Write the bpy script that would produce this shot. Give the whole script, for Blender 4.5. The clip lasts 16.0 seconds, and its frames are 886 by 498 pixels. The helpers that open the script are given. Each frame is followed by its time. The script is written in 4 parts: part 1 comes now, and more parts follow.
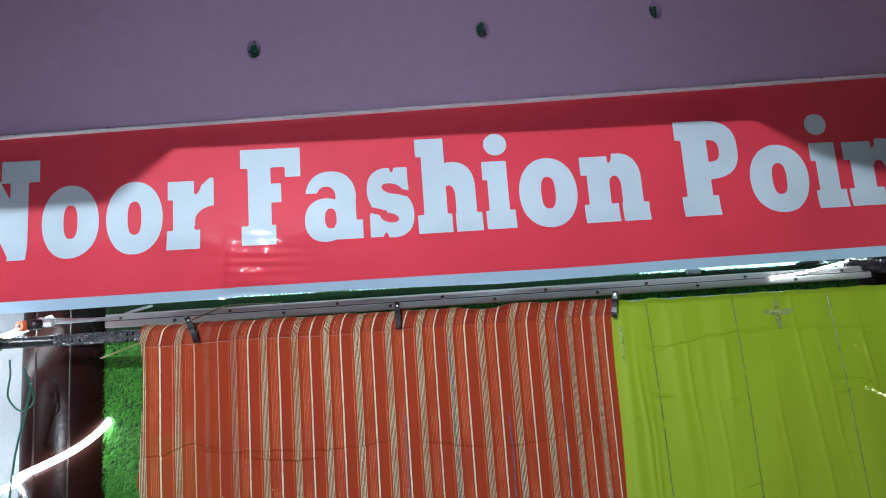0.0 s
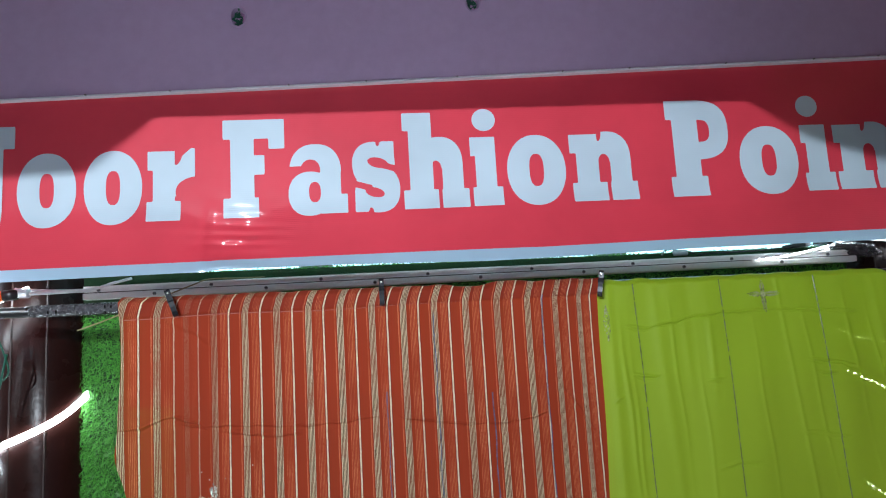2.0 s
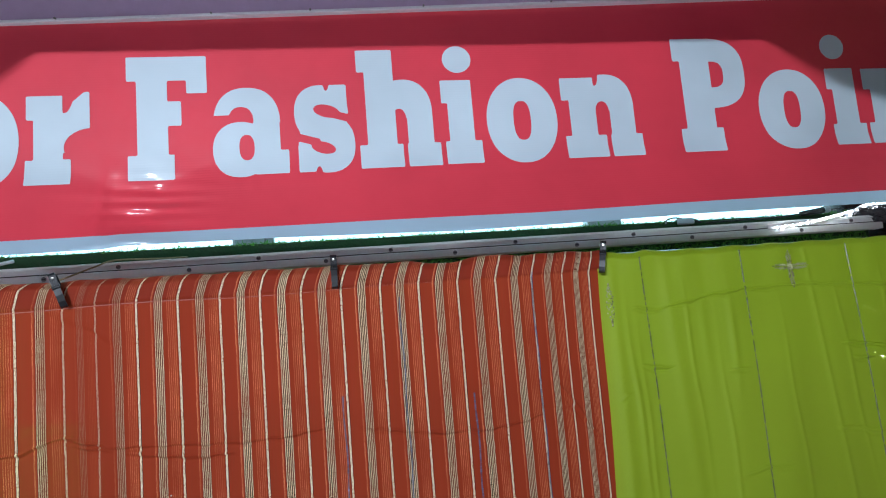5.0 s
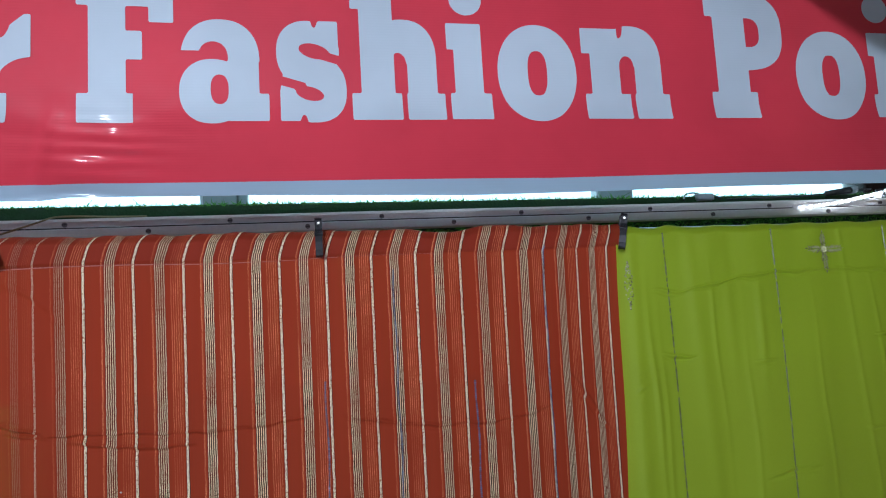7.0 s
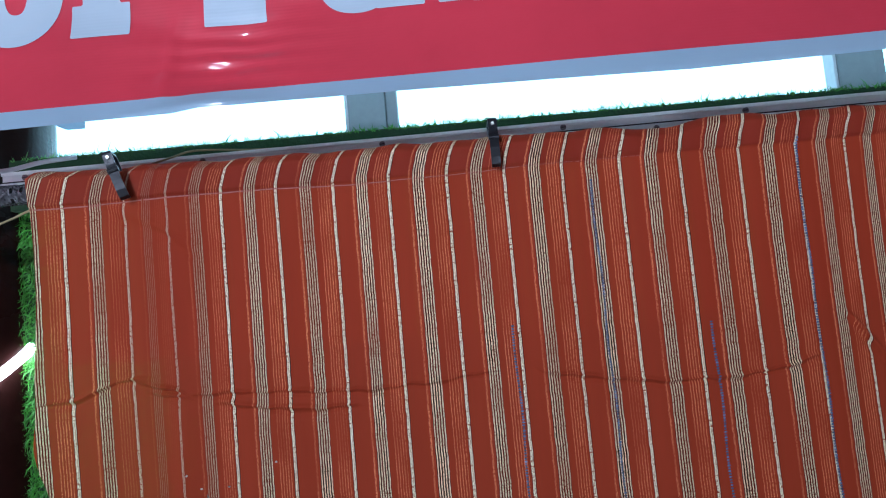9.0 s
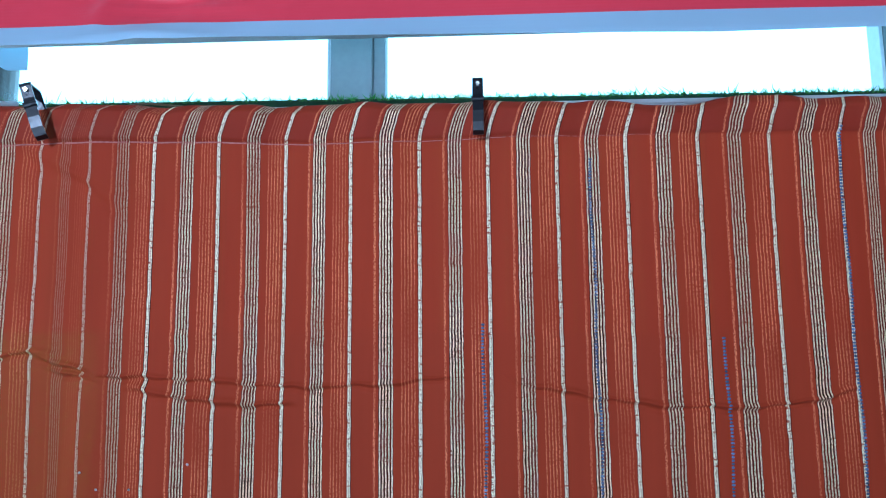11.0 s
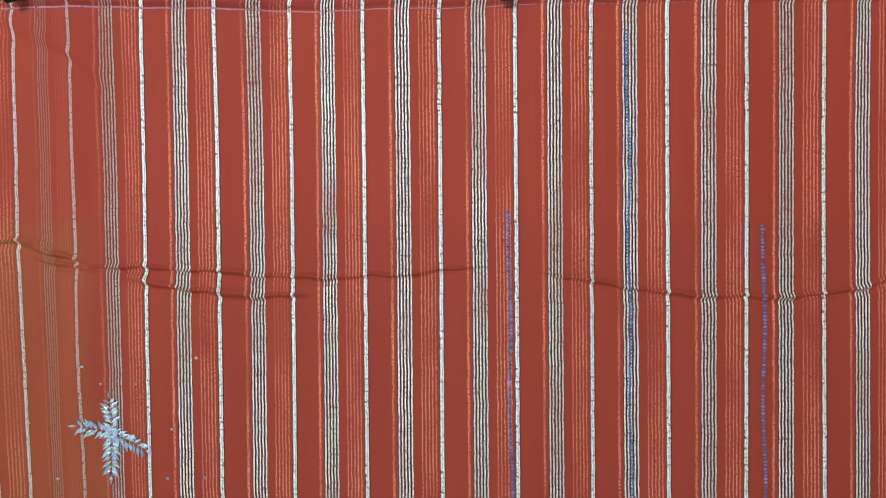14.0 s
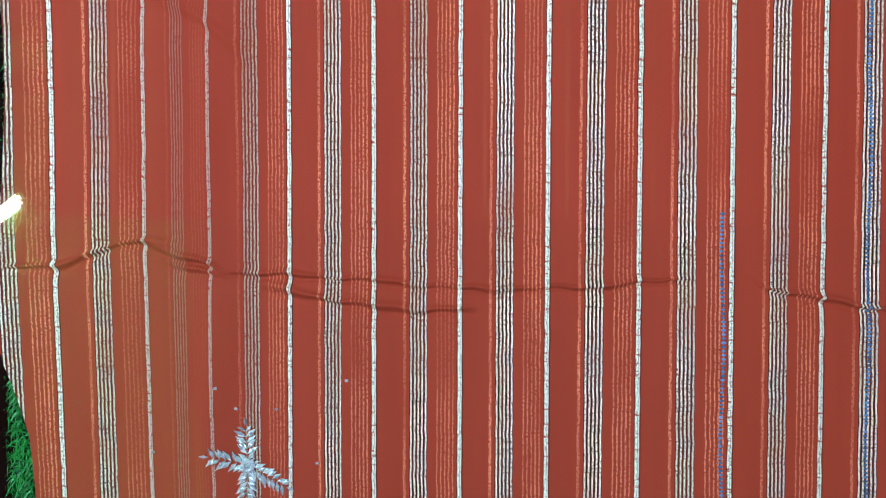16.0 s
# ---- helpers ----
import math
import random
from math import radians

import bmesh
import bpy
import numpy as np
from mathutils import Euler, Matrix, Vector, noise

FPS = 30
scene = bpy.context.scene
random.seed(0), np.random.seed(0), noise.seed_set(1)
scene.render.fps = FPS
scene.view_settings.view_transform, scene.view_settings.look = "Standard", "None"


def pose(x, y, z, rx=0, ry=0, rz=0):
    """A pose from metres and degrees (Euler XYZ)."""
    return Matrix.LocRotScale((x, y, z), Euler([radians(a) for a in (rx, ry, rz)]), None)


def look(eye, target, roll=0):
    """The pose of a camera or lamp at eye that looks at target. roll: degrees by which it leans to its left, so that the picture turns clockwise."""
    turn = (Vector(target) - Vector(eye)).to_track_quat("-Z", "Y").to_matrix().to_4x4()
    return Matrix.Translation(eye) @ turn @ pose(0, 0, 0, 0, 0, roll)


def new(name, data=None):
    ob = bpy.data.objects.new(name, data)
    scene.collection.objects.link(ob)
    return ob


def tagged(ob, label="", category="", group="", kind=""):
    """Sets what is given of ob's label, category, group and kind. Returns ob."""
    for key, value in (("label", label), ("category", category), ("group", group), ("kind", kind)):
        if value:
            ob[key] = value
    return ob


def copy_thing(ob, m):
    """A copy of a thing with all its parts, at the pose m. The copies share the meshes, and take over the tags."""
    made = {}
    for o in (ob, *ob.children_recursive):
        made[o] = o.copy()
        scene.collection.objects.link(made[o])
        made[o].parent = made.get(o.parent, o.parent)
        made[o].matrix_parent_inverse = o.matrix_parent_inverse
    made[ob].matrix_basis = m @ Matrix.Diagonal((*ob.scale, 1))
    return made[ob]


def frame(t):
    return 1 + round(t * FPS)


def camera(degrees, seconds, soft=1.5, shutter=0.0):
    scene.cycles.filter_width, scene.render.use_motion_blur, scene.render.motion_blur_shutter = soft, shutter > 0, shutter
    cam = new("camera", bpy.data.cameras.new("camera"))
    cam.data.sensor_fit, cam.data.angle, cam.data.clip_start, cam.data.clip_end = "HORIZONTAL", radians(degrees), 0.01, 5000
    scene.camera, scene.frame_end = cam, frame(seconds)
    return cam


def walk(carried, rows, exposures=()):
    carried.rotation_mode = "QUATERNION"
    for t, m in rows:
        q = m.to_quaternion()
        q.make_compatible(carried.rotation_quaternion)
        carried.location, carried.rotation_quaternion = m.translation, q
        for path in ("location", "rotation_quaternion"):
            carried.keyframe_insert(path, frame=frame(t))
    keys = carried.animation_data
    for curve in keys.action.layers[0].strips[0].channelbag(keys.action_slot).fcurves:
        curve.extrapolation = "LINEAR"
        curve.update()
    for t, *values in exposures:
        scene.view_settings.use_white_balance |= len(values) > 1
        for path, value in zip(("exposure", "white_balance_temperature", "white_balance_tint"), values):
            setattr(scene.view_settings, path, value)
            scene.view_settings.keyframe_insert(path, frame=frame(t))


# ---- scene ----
cam = camera(67.8, 16.0, soft=1.1)
PATH = [
    (0, (0.0217, 0.0284, 1.6890), (0.1519, 1.9702, 2.0095), -4.1),
    (0.5, (0.0316, 0.0284, 1.6751), (0.1420, 1.9751, 1.9740), -3.4),
    (1, (0.0345, 0.0254, 1.6771), (0.1667, 1.9692, 1.9897), -3.7),
    (1.5, (0.0434, 0.0254, 1.6850), (0.1627, 1.9721, 1.9819), -3.8),
    (2, (0.0276, 0.0520, 1.6791), (0.1913, 1.9998, 1.9434), -3.3),
    (2.5, (0.0039, 0.0984, 1.6821), (0.2840, 2.0274, 1.9868), -2.1),
    (3, (-0.0227, 0.1418, 1.6830), (0.4724, 2.0293, 1.9710), -1.9),
    (3.5, (-0.0750, 0.1753, 1.6751), (0.3955, 2.0767, 1.9089), -3.4),
    (3.7, (-0.0858, 0.2147, 1.6732), (0.3866, 2.1171, 1.8980), -3.4),
    (5.8, (0.0858, 0.4179, 1.6890), (0.2870, 2.3696, 1.8941), -5.2),
    (6, (0.0680, 0.4386, 1.6811), (0.2860, 2.3913, 1.8566), -5.0),
    (6.5, (0.0276, 0.4929, 1.6821), (0.3619, 2.4307, 1.8290), -2.6),
    (7, (0.0030, 0.5300, 1.6855), (0.3810, 2.4880, 1.8370), -3.0),
    (7.5, (-0.0430, 0.5520, 1.6820), (0.4030, 2.4920, 1.8350), -4.1),
    (8, (-0.1090, 0.6290, 1.6450), (0.1300, 2.6070, 1.7890), -5.4),
    (10.3, (0.0237, 0.9041, 1.5607), (-0.0907, 2.8548, 1.8290), -4.1),
    (10.5, (0.0207, 0.9110, 1.5529), (-0.0966, 2.8568, 1.8517), -3.6),
    (11, (-0.0039, 0.9278, 1.5538), (-0.0809, 2.8824, 1.8024), -0.5),
    (11.5, (0.0020, 0.9347, 1.5489), (-0.1124, 2.8942, 1.7373), -1.3),
    (12, (-0.0158, 0.9475, 1.5548), (0.1154, 2.9149, 1.6199), -1.2),
    (12.5, (-0.0089, 0.9504, 1.5538), (-0.0168, 2.9209, 1.6357), -1.2),
    (13, (-0.0138, 0.9485, 1.5568), (-0.0690, 2.9199, 1.5884), -1.3),
    (13.5, (-0.0247, 0.9613, 1.5509), (-0.0611, 2.9337, 1.5351), -0.6),
    (14, (-0.0444, 0.9771, 1.5351), (-0.0740, 2.9485, 1.5075), -0.5),
    (14.5, (-0.0710, 1.0086, 1.5321), (-0.0641, 2.9800, 1.4907), -0.6),
    (15, (-0.1262, 1.0441, 1.5312), (-0.1016, 3.0165, 1.5164), -0.3),
    (15.5, (-0.1775, 1.0599, 1.5361), (-0.2140, 3.0323, 1.4897), -0.8),
    (16, (-0.1913, 1.0737, 1.5440), (-0.2880, 3.0441, 1.5016), 0.2),
]
walk(cam, [(t, look(eye, target, roll)) for t, eye, target, roll in PATH],
     [(0, 0.02, 6250, 10), (3.7, 0.0, 6250, 10), (7, -0.36, 6100, 18), (8.2, -0.28, 5800, 18), (10.5, -0.58, 5000, 12), (11.0, -0.08, 4850, 10), (11.5, 0.04, 4750, 8), (12.5, 0.30, 4720, 4), (16, 0.36, 4760, 2)])
KEY_POWER, FILL_POWER = 98.0, 4.0
LED_GLOW, DOT_GLOW, BACKDROP_GLOW = 34.0, 38.0, 3.0

# ---- world, lamps ----
world = bpy.data.worlds.new("world")
scene.world = world
world.use_nodes = True
world.node_tree.nodes["Background"].inputs[0].default_value = (0.6, 0.7, 0.9, 1)
world.node_tree.nodes["Background"].inputs[1].default_value = 0.035


def area_lamp(name, eye, target, size, size_y, power, color, spread=180.0):
    data = bpy.data.lights.new(name, "AREA")
    data.shape, data.size, data.size_y, data.energy, data.color = "RECTANGLE", size, size_y, power, color
    data.spread = math.radians(spread)
    ob = new(name, data)
    ob.matrix_world = look(eye, target)
    return ob


# unseen key lamp shining under the blocking sheet; weak unseen fill lamp added low
area_lamp("key_lamp", (-1.00, -1.5, 2.50), (0.2, 1.6, 1.9), 0.045, 0.018, KEY_POWER, (0.86, 0.94, 1.0))
area_lamp("fill_lamp", (-0.5, -0.9, 0.95), (0.05, 1.6, 2.15), 1.1, 0.35, FILL_POWER, (0.84, 0.93, 1.0), 62.0)

# ---- materials ----
def nodes_of(name):
    m = bpy.data.materials.new(name)
    m.use_nodes = True
    nt = m.node_tree
    return m, nt, nt.nodes["Principled BSDF"]


def put(nt, kind, **values):
    n = nt.nodes.new(kind)
    for key, value in values.items():
        n.inputs[key.replace("_", " ")].default_value = value
    return n


def rgba(c):
    return (*c, 1.0)


def surface(name, color, rough=0.5, metal=0.0, vary=0.12, scale=6.0, fine=120.0, bump=0.05, island=False, coat=0.0):
    """A painted, woven or moulded surface: large stains and fine grain in colour, gloss and relief."""
    m, nt, b = nodes_of(name)
    co = nt.nodes.new("ShaderNodeTexCoord")
    big = put(nt, "ShaderNodeTexNoise", Scale=scale, Detail=4.0)
    small = put(nt, "ShaderNodeTexNoise", Scale=fine, Detail=3.0)
    for n in (big, small):
        nt.links.new(co.outputs["Object"], n.inputs["Vector"])
    add = nt.nodes.new("ShaderNodeMath")
    add.operation = "ADD"
    nt.links.new(big.outputs["Fac"], add.inputs[0])
    nt.links.new(small.outputs["Fac"], add.inputs[1])
    ramp = put(nt, "ShaderNodeMapRange", From_Min=0.6, From_Max=1.4, To_Min=1 - vary, To_Max=1 + vary)
    nt.links.new(add.outputs[0], ramp.inputs["Value"])
    hsv = put(nt, "ShaderNodeHueSaturation", Color=rgba(color))
    last = ramp.outputs[0]
    if island:
        geo = nt.nodes.new("ShaderNodeNewGeometry")
        isl = put(nt, "ShaderNodeMapRange", To_Min=0.55, To_Max=1.4)
        nt.links.new(geo.outputs["Random Per Island"], isl.inputs["Value"])
        mul = nt.nodes.new("ShaderNodeMath")
        mul.operation = "MULTIPLY"
        nt.links.new(last, mul.inputs[0])
        nt.links.new(isl.outputs[0], mul.inputs[1])
        last = mul.outputs[0]
    nt.links.new(last, hsv.inputs["Value"])
    nt.links.new(hsv.outputs[0], b.inputs["Base Color"])
    rr = put(nt, "ShaderNodeMapRange", From_Min=0.3, From_Max=0.7, To_Min=max(0.02, rough - 0.08), To_Max=min(1, rough + 0.08))
    nt.links.new(big.outputs["Fac"], rr.inputs["Value"])
    nt.links.new(rr.outputs[0], b.inputs["Roughness"])
    b.inputs["Metallic"].default_value = metal
    b.inputs["Coat Weight"].default_value = coat
    bm_ = put(nt, "ShaderNodeBump", Strength=bump, Distance=0.01)
    nt.links.new(small.outputs["Fac"], bm_.inputs["Height"])
    nt.links.new(bm_.outputs[0], b.inputs["Normal"])
    return m


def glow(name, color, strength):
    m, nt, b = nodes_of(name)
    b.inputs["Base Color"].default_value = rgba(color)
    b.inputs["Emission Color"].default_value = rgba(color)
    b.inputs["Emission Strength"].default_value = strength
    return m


def vinyl(name, color, through_light=0.0):
    """Printed flex sheet: glossy, with fine weave lines and soft waves."""
    m, nt, b = nodes_of(name)
    co = nt.nodes.new("ShaderNodeTexCoord")
    big = put(nt, "ShaderNodeTexNoise", Scale=5.0, Detail=3.0)
    fine = put(nt, "ShaderNodeTexNoise", Scale=60.0, Detail=3.0)
    wave = put(nt, "ShaderNodeTexWave", Scale=62.0, Distortion=0.6, Detail=1.0)
    wave.bands_direction = "Z"
    for n in (big, fine, wave):
        nt.links.new(co.outputs["Object"], n.inputs["Vector"])
    v = put(nt, "ShaderNodeMapRange", From_Min=0.3, From_Max=0.7, To_Min=0.92, To_Max=1.08)
    nt.links.new(big.outputs["Fac"], v.inputs["Value"])
    hsv = put(nt, "ShaderNodeHueSaturation", Color=rgba(color))
    nt.links.new(v.outputs[0], hsv.inputs["Value"])
    nt.links.new(hsv.outputs[0], b.inputs["Base Color"])
    rr = put(nt, "ShaderNodeMapRange", From_Min=0.3, From_Max=0.7, To_Min=0.50, To_Max=0.60)
    nt.links.new(fine.outputs["Fac"], rr.inputs["Value"])
    nt.links.new(rr.outputs[0], b.inputs["Roughness"])
    b.inputs["Specular IOR Level"].default_value = 0.3
    b.inputs["Coat Weight"].default_value, b.inputs["Coat Roughness"].default_value = 0.50, 0.13
    b1 = put(nt, "ShaderNodeBump", Strength=0.05, Distance=0.002)
    nt.links.new(wave.outputs["Fac"], b1.inputs["Height"])
    b2 = put(nt, "ShaderNodeBump", Strength=0.035, Distance=0.02)
    nt.links.new(big.outputs["Fac"], b2.inputs["Height"])
    nt.links.new(b1.outputs[0], b2.inputs["Normal"])
    nt.links.new(b2.outputs[0], b.inputs["Normal"])
    nt.links.new(b2.outputs[0], b.inputs["Coat Normal"])
    if through_light:
        tl = nt.nodes.new("ShaderNodeBsdfTranslucent")
        tl.inputs[0].default_value = rgba(color)
        mixed = nt.nodes.new("ShaderNodeMixShader")
        mixed.inputs[0].default_value = through_light
        nt.links.new(b.outputs[0], mixed.inputs[1])
        nt.links.new(tl.outputs[0], mixed.inputs[2])
        nt.links.new(mixed.outputs[0], nt.nodes["Material Output"].inputs[0])
    return m


def striped_cloth(name):
    """Orange-red cloth. Along its first woven coordinate one repeat holds a broad pale stripe, a salmon thread, five gold threads and five thin salmon threads."""
    m, nt, b = nodes_of(name)
    uv = nt.nodes.new("ShaderNodeUVMap")
    uv.uv_map = "weave"
    sep = nt.nodes.new("ShaderNodeSeparateXYZ")
    nt.links.new(uv.outputs[0], sep.inputs[0])
    wob = put(nt, "ShaderNodeTexNoise", Scale=1.0, Detail=2.0)
    mp = put(nt, "ShaderNodeMapping", Scale=(0.5, 60.0, 1.0))
    nt.links.new(uv.outputs[0], mp.inputs[0])
    nt.links.new(mp.outputs[0], wob.inputs["Vector"])
    wob_r = put(nt, "ShaderNodeMapRange", To_Min=-0.012, To_Max=0.012)
    nt.links.new(wob.outputs["Fac"], wob_r.inputs["Value"])
    shift = nt.nodes.new("ShaderNodeMath")
    nt.links.new(sep.outputs[0], shift.inputs[0])
    nt.links.new(wob_r.outputs[0], shift.inputs[1])
    fray = put(nt, "ShaderNodeTexNoise", Scale=1.0, Detail=2.0)
    mf = put(nt, "ShaderNodeMapping", Scale=(9.0, 1300.0, 1.0))
    nt.links.new(uv.outputs[0], mf.inputs[0])
    nt.links.new(mf.outputs[0], fray.inputs["Vector"])
    fray_r = put(nt, "ShaderNodeMapRange", To_Min=-0.007, To_Max=0.007)
    nt.links.new(fray.outputs["Fac"], fray_r.inputs["Value"])
    frayed = nt.nodes.new("ShaderNodeMath")
    nt.links.new(shift.outputs[0], frayed.inputs[0])
    nt.links.new(fray_r.outputs[0], frayed.inputs[1])
    fr = nt.nodes.new("ShaderNodeMath")
    fr.operation = "FRACT"
    nt.links.new(frayed.outputs[0], fr.inputs[0])

    def mask(spans):
        r = nt.nodes.new("ShaderNodeValToRGB")
        r.color_ramp.interpolation = "CONSTANT"
        els = r.color_ramp.elements
        els[0].position, els[0].color = 0.0, (0, 0, 0, 1)
        els[1].position, els[1].color = 1.0, (0, 0, 0, 1)
        for lo, hi in spans:
            for p, c in ((lo, 1.0), (hi, 0.0)):
                e = els.new(p)
                e.color = (c, c, c, 1)
        nt.links.new(fr.outputs[0], r.inputs[0])
        return r.outputs[0]

    def mul(a, c):
        n = nt.nodes.new("ShaderNodeMath")
        n.operation = "MULTIPLY"
        nt.links.new(a, n.inputs[0])
        if isinstance(c, float):
            n.inputs[1].default_value = c
        else:
            nt.links.new(c, n.inputs[1])
        return n.outputs[0]

    def specks(sx, sy, lo, hi, out_lo=0.0):
        """Thread breaks and painted glints: noise cells stretched by sx, sy per unit of the weave."""
        n = put(nt, "ShaderNodeTexNoise", Scale=1.0, Detail=2.0, Roughness=0.7)
        p = put(nt, "ShaderNodeMapping", Scale=(sx, sy, 1.0))
        nt.links.new(uv.outputs[0], p.inputs[0])
        nt.links.new(p.outputs[0], n.inputs["Vector"])
        r = put(nt, "ShaderNodeMapRange", From_Min=lo, From_Max=hi, To_Min=out_lo, To_Max=1.0)
        nt.links.new(n.outputs["Fac"], r.inputs["Value"])
        return r.outputs[0]

    def bent(value, lo, hi, out_lo, out_hi):
        r = put(nt, "ShaderNodeMapRange", From_Min=lo, From_Max=hi, To_Min=out_lo, To_Max=out_hi)
        nt.links.new(value, r.inputs["Value"])
        return r.outputs[0]

    # stripes are drawn fainter near the sewn star, and each in its own measure
    away = nt.nodes.new("ShaderNodeMath")
    away.operation = "ABSOLUTE"
    nt.links.new(bent(sep.outputs[0], 2.35, 5.05, -1.0, 1.0), away.inputs[0])
    thin = bent(away.outputs[0], 0.35, 0.95, 0.16, 1.0)
    own = specks(1.7, 1.4, 0.34, 0.58, 0.70)
    rungs = specks(2.2, 480, 0.33, 0.41, 0.40)
    # patchy gleam of the gold thread, painted into its colour
    patchy = mul(mul(specks(1.3, 6, 0.30, 0.50, 0.62), own), thin)
    broad = mul(mul(mul(mask([(0.972, 0.999), (0.0, 0.018)]), specks(12, 300, 0.36, 0.43, 0.05)), specks(70, 760, 0.32, 0.44, 0.25)), bent(mul(own, thin), 0.1, 0.85, 0.36, 1.0))
    gold = mul(rungs, mul(mask([(0.416 + 0.043 * i, 0.416 + 0.043 * i + 0.019) for i in range(5)]), mul(specks(50, 430, 0.36, 0.45, 0.15), patchy)))
    salmon = mul(mask([(0.335, 0.365)] + [(0.725 + 0.046 * i, 0.725 + 0.046 * i + 0.016) for i in range(5)]), mul(specks(60, 560, 0.43, 0.53, 0.03), mul(specks(1.1, 6, 0.36, 0.58, 0.25), thin)))

    def foil(dull, bright, lo, hi):
        """Crinkled metal thread: its glints and dark facets are painted as two colours."""
        mx_ = nt.nodes.new("ShaderNodeMixRGB")
        mx_.inputs[1].default_value, mx_.inputs[2].default_value = rgba(dull), rgba(bright)
        nt.links.new(specks(62, 560, lo, hi), mx_.inputs[0])
        return mx_.outputs[0]

    foil_gold = foil((0.16, 0.06, 0.02), (1.0, 0.86, 0.54), 0.36, 0.48)
    foil_white = foil((0.22, 0.13, 0.05), (1.0, 0.93, 0.62), 0.37, 0.48)
    base_n = put(nt, "ShaderNodeTexNoise", Scale=3.0, Detail=5.0)
    nt.links.new(uv.outputs[0], base_n.inputs["Vector"])
    base = nt.nodes.new("ShaderNodeMixRGB")
    base.inputs[1].default_value, base.inputs[2].default_value = rgba(CLOTH_A), rgba(CLOTH_B)
    nt.links.new(base_n.outputs["Fac"], base.inputs[0])
    # the turned-over hem lies double and shows a deeper red
    hem = nt.nodes.new("ShaderNodeMixRGB")
    nt.links.new(bent(sep.outputs[1], 1.7630, 1.7642, 0.0, 0.42), hem.inputs[0])
    nt.links.new(base.outputs[0], hem.inputs[1])
    hem.inputs[2].default_value = (0.22, 0.018, 0.013, 1)
    last = hem.outputs[0]
    # shade beside and between the threads, painted dark
    shade = mul(mul(mask([(0.018, 0.032), (0.406, 0.616), (0.958, 0.972)]), 0.85), patchy)
    for fac, color in ((shade, (0.07, 0.010, 0.005)), (salmon, (1.0, 0.30, 0.12)), (gold, foil_gold), (broad, foil_white)):
        mx = nt.nodes.new("ShaderNodeMixRGB")
        nt.links.new(fac, mx.inputs[0])
        nt.links.new(last, mx.inputs[1])
        if isinstance(color, tuple):
            mx.inputs[2].default_value = rgba(color)
        else:
            nt.links.new(color, mx.inputs[2])
        last = mx.outputs[0]
    nt.links.new(last, b.inputs["Base Color"])
    thread = nt.nodes.new("ShaderNodeMath")
    thread.operation = "MAXIMUM"
    nt.links.new(gold, thread.inputs[0])
    nt.links.new(broad, thread.inputs[1])
    nt.links.new(mul(thread.outputs[0], 0.05), b.inputs["Metallic"])
    rr = put(nt, "ShaderNodeMapRange", To_Min=0.75, To_Max=0.38)
    nt.links.new(thread.outputs[0], rr.inputs["Value"])
    nt.links.new(rr.outputs[0], b.inputs["Roughness"])
    b.inputs["Sheen Weight"].default_value = 0.0
    b.inputs["Specular IOR Level"].default_value = 0.22
    wv = put(nt, "ShaderNodeTexNoise", Scale=1.0, Detail=2.0)
    wp = put(nt, "ShaderNodeMapping", Scale=(60.0, 900.0, 1.0))
    nt.links.new(uv.outputs[0], wp.inputs[0])
    nt.links.new(wp.outputs[0], wv.inputs["Vector"])
    bump = put(nt, "ShaderNodeBump", Strength=0.25, Distance=0.001)
    nt.links.new(wv.outputs["Fac"], bump.inputs["Height"])
    bump2 = put(nt, "ShaderNodeBump", Strength=0.5, Distance=0.0008)
    nt.links.new(thread.outputs[0], bump2.inputs["Height"])
    nt.links.new(bump.outputs[0], bump2.inputs["Normal"])
    nt.links.new(bump2.outputs[0], b.inputs["Normal"])
    tl = nt.nodes.new("ShaderNodeBsdfTranslucent")
    nt.links.new(last, tl.inputs[0])
    mixed = nt.nodes.new("ShaderNodeMixShader")
    mixed.inputs[0].default_value = 0.22
    nt.links.new(b.outputs[0], mixed.inputs[1])
    nt.links.new(tl.outputs[0], mixed.inputs[2])
    # the ground between the threads is sheer
    clear = nt.nodes.new("ShaderNodeBsdfTransparent")
    clear.inputs[0].default_value = (1.0, 0.72, 0.40, 1)
    sheer = nt.nodes.new("ShaderNodeMixShader")
    nt.links.new(bent(thread.outputs[0], 0.0, 1.0, 0.21, 0.0), sheer.inputs[0])
    nt.links.new(mixed.outputs[0], sheer.inputs[1])
    nt.links.new(clear.outputs[0], sheer.inputs[2])
    nt.links.new(sheer.outputs[0], nt.nodes["Material Output"].inputs[0])
    return m


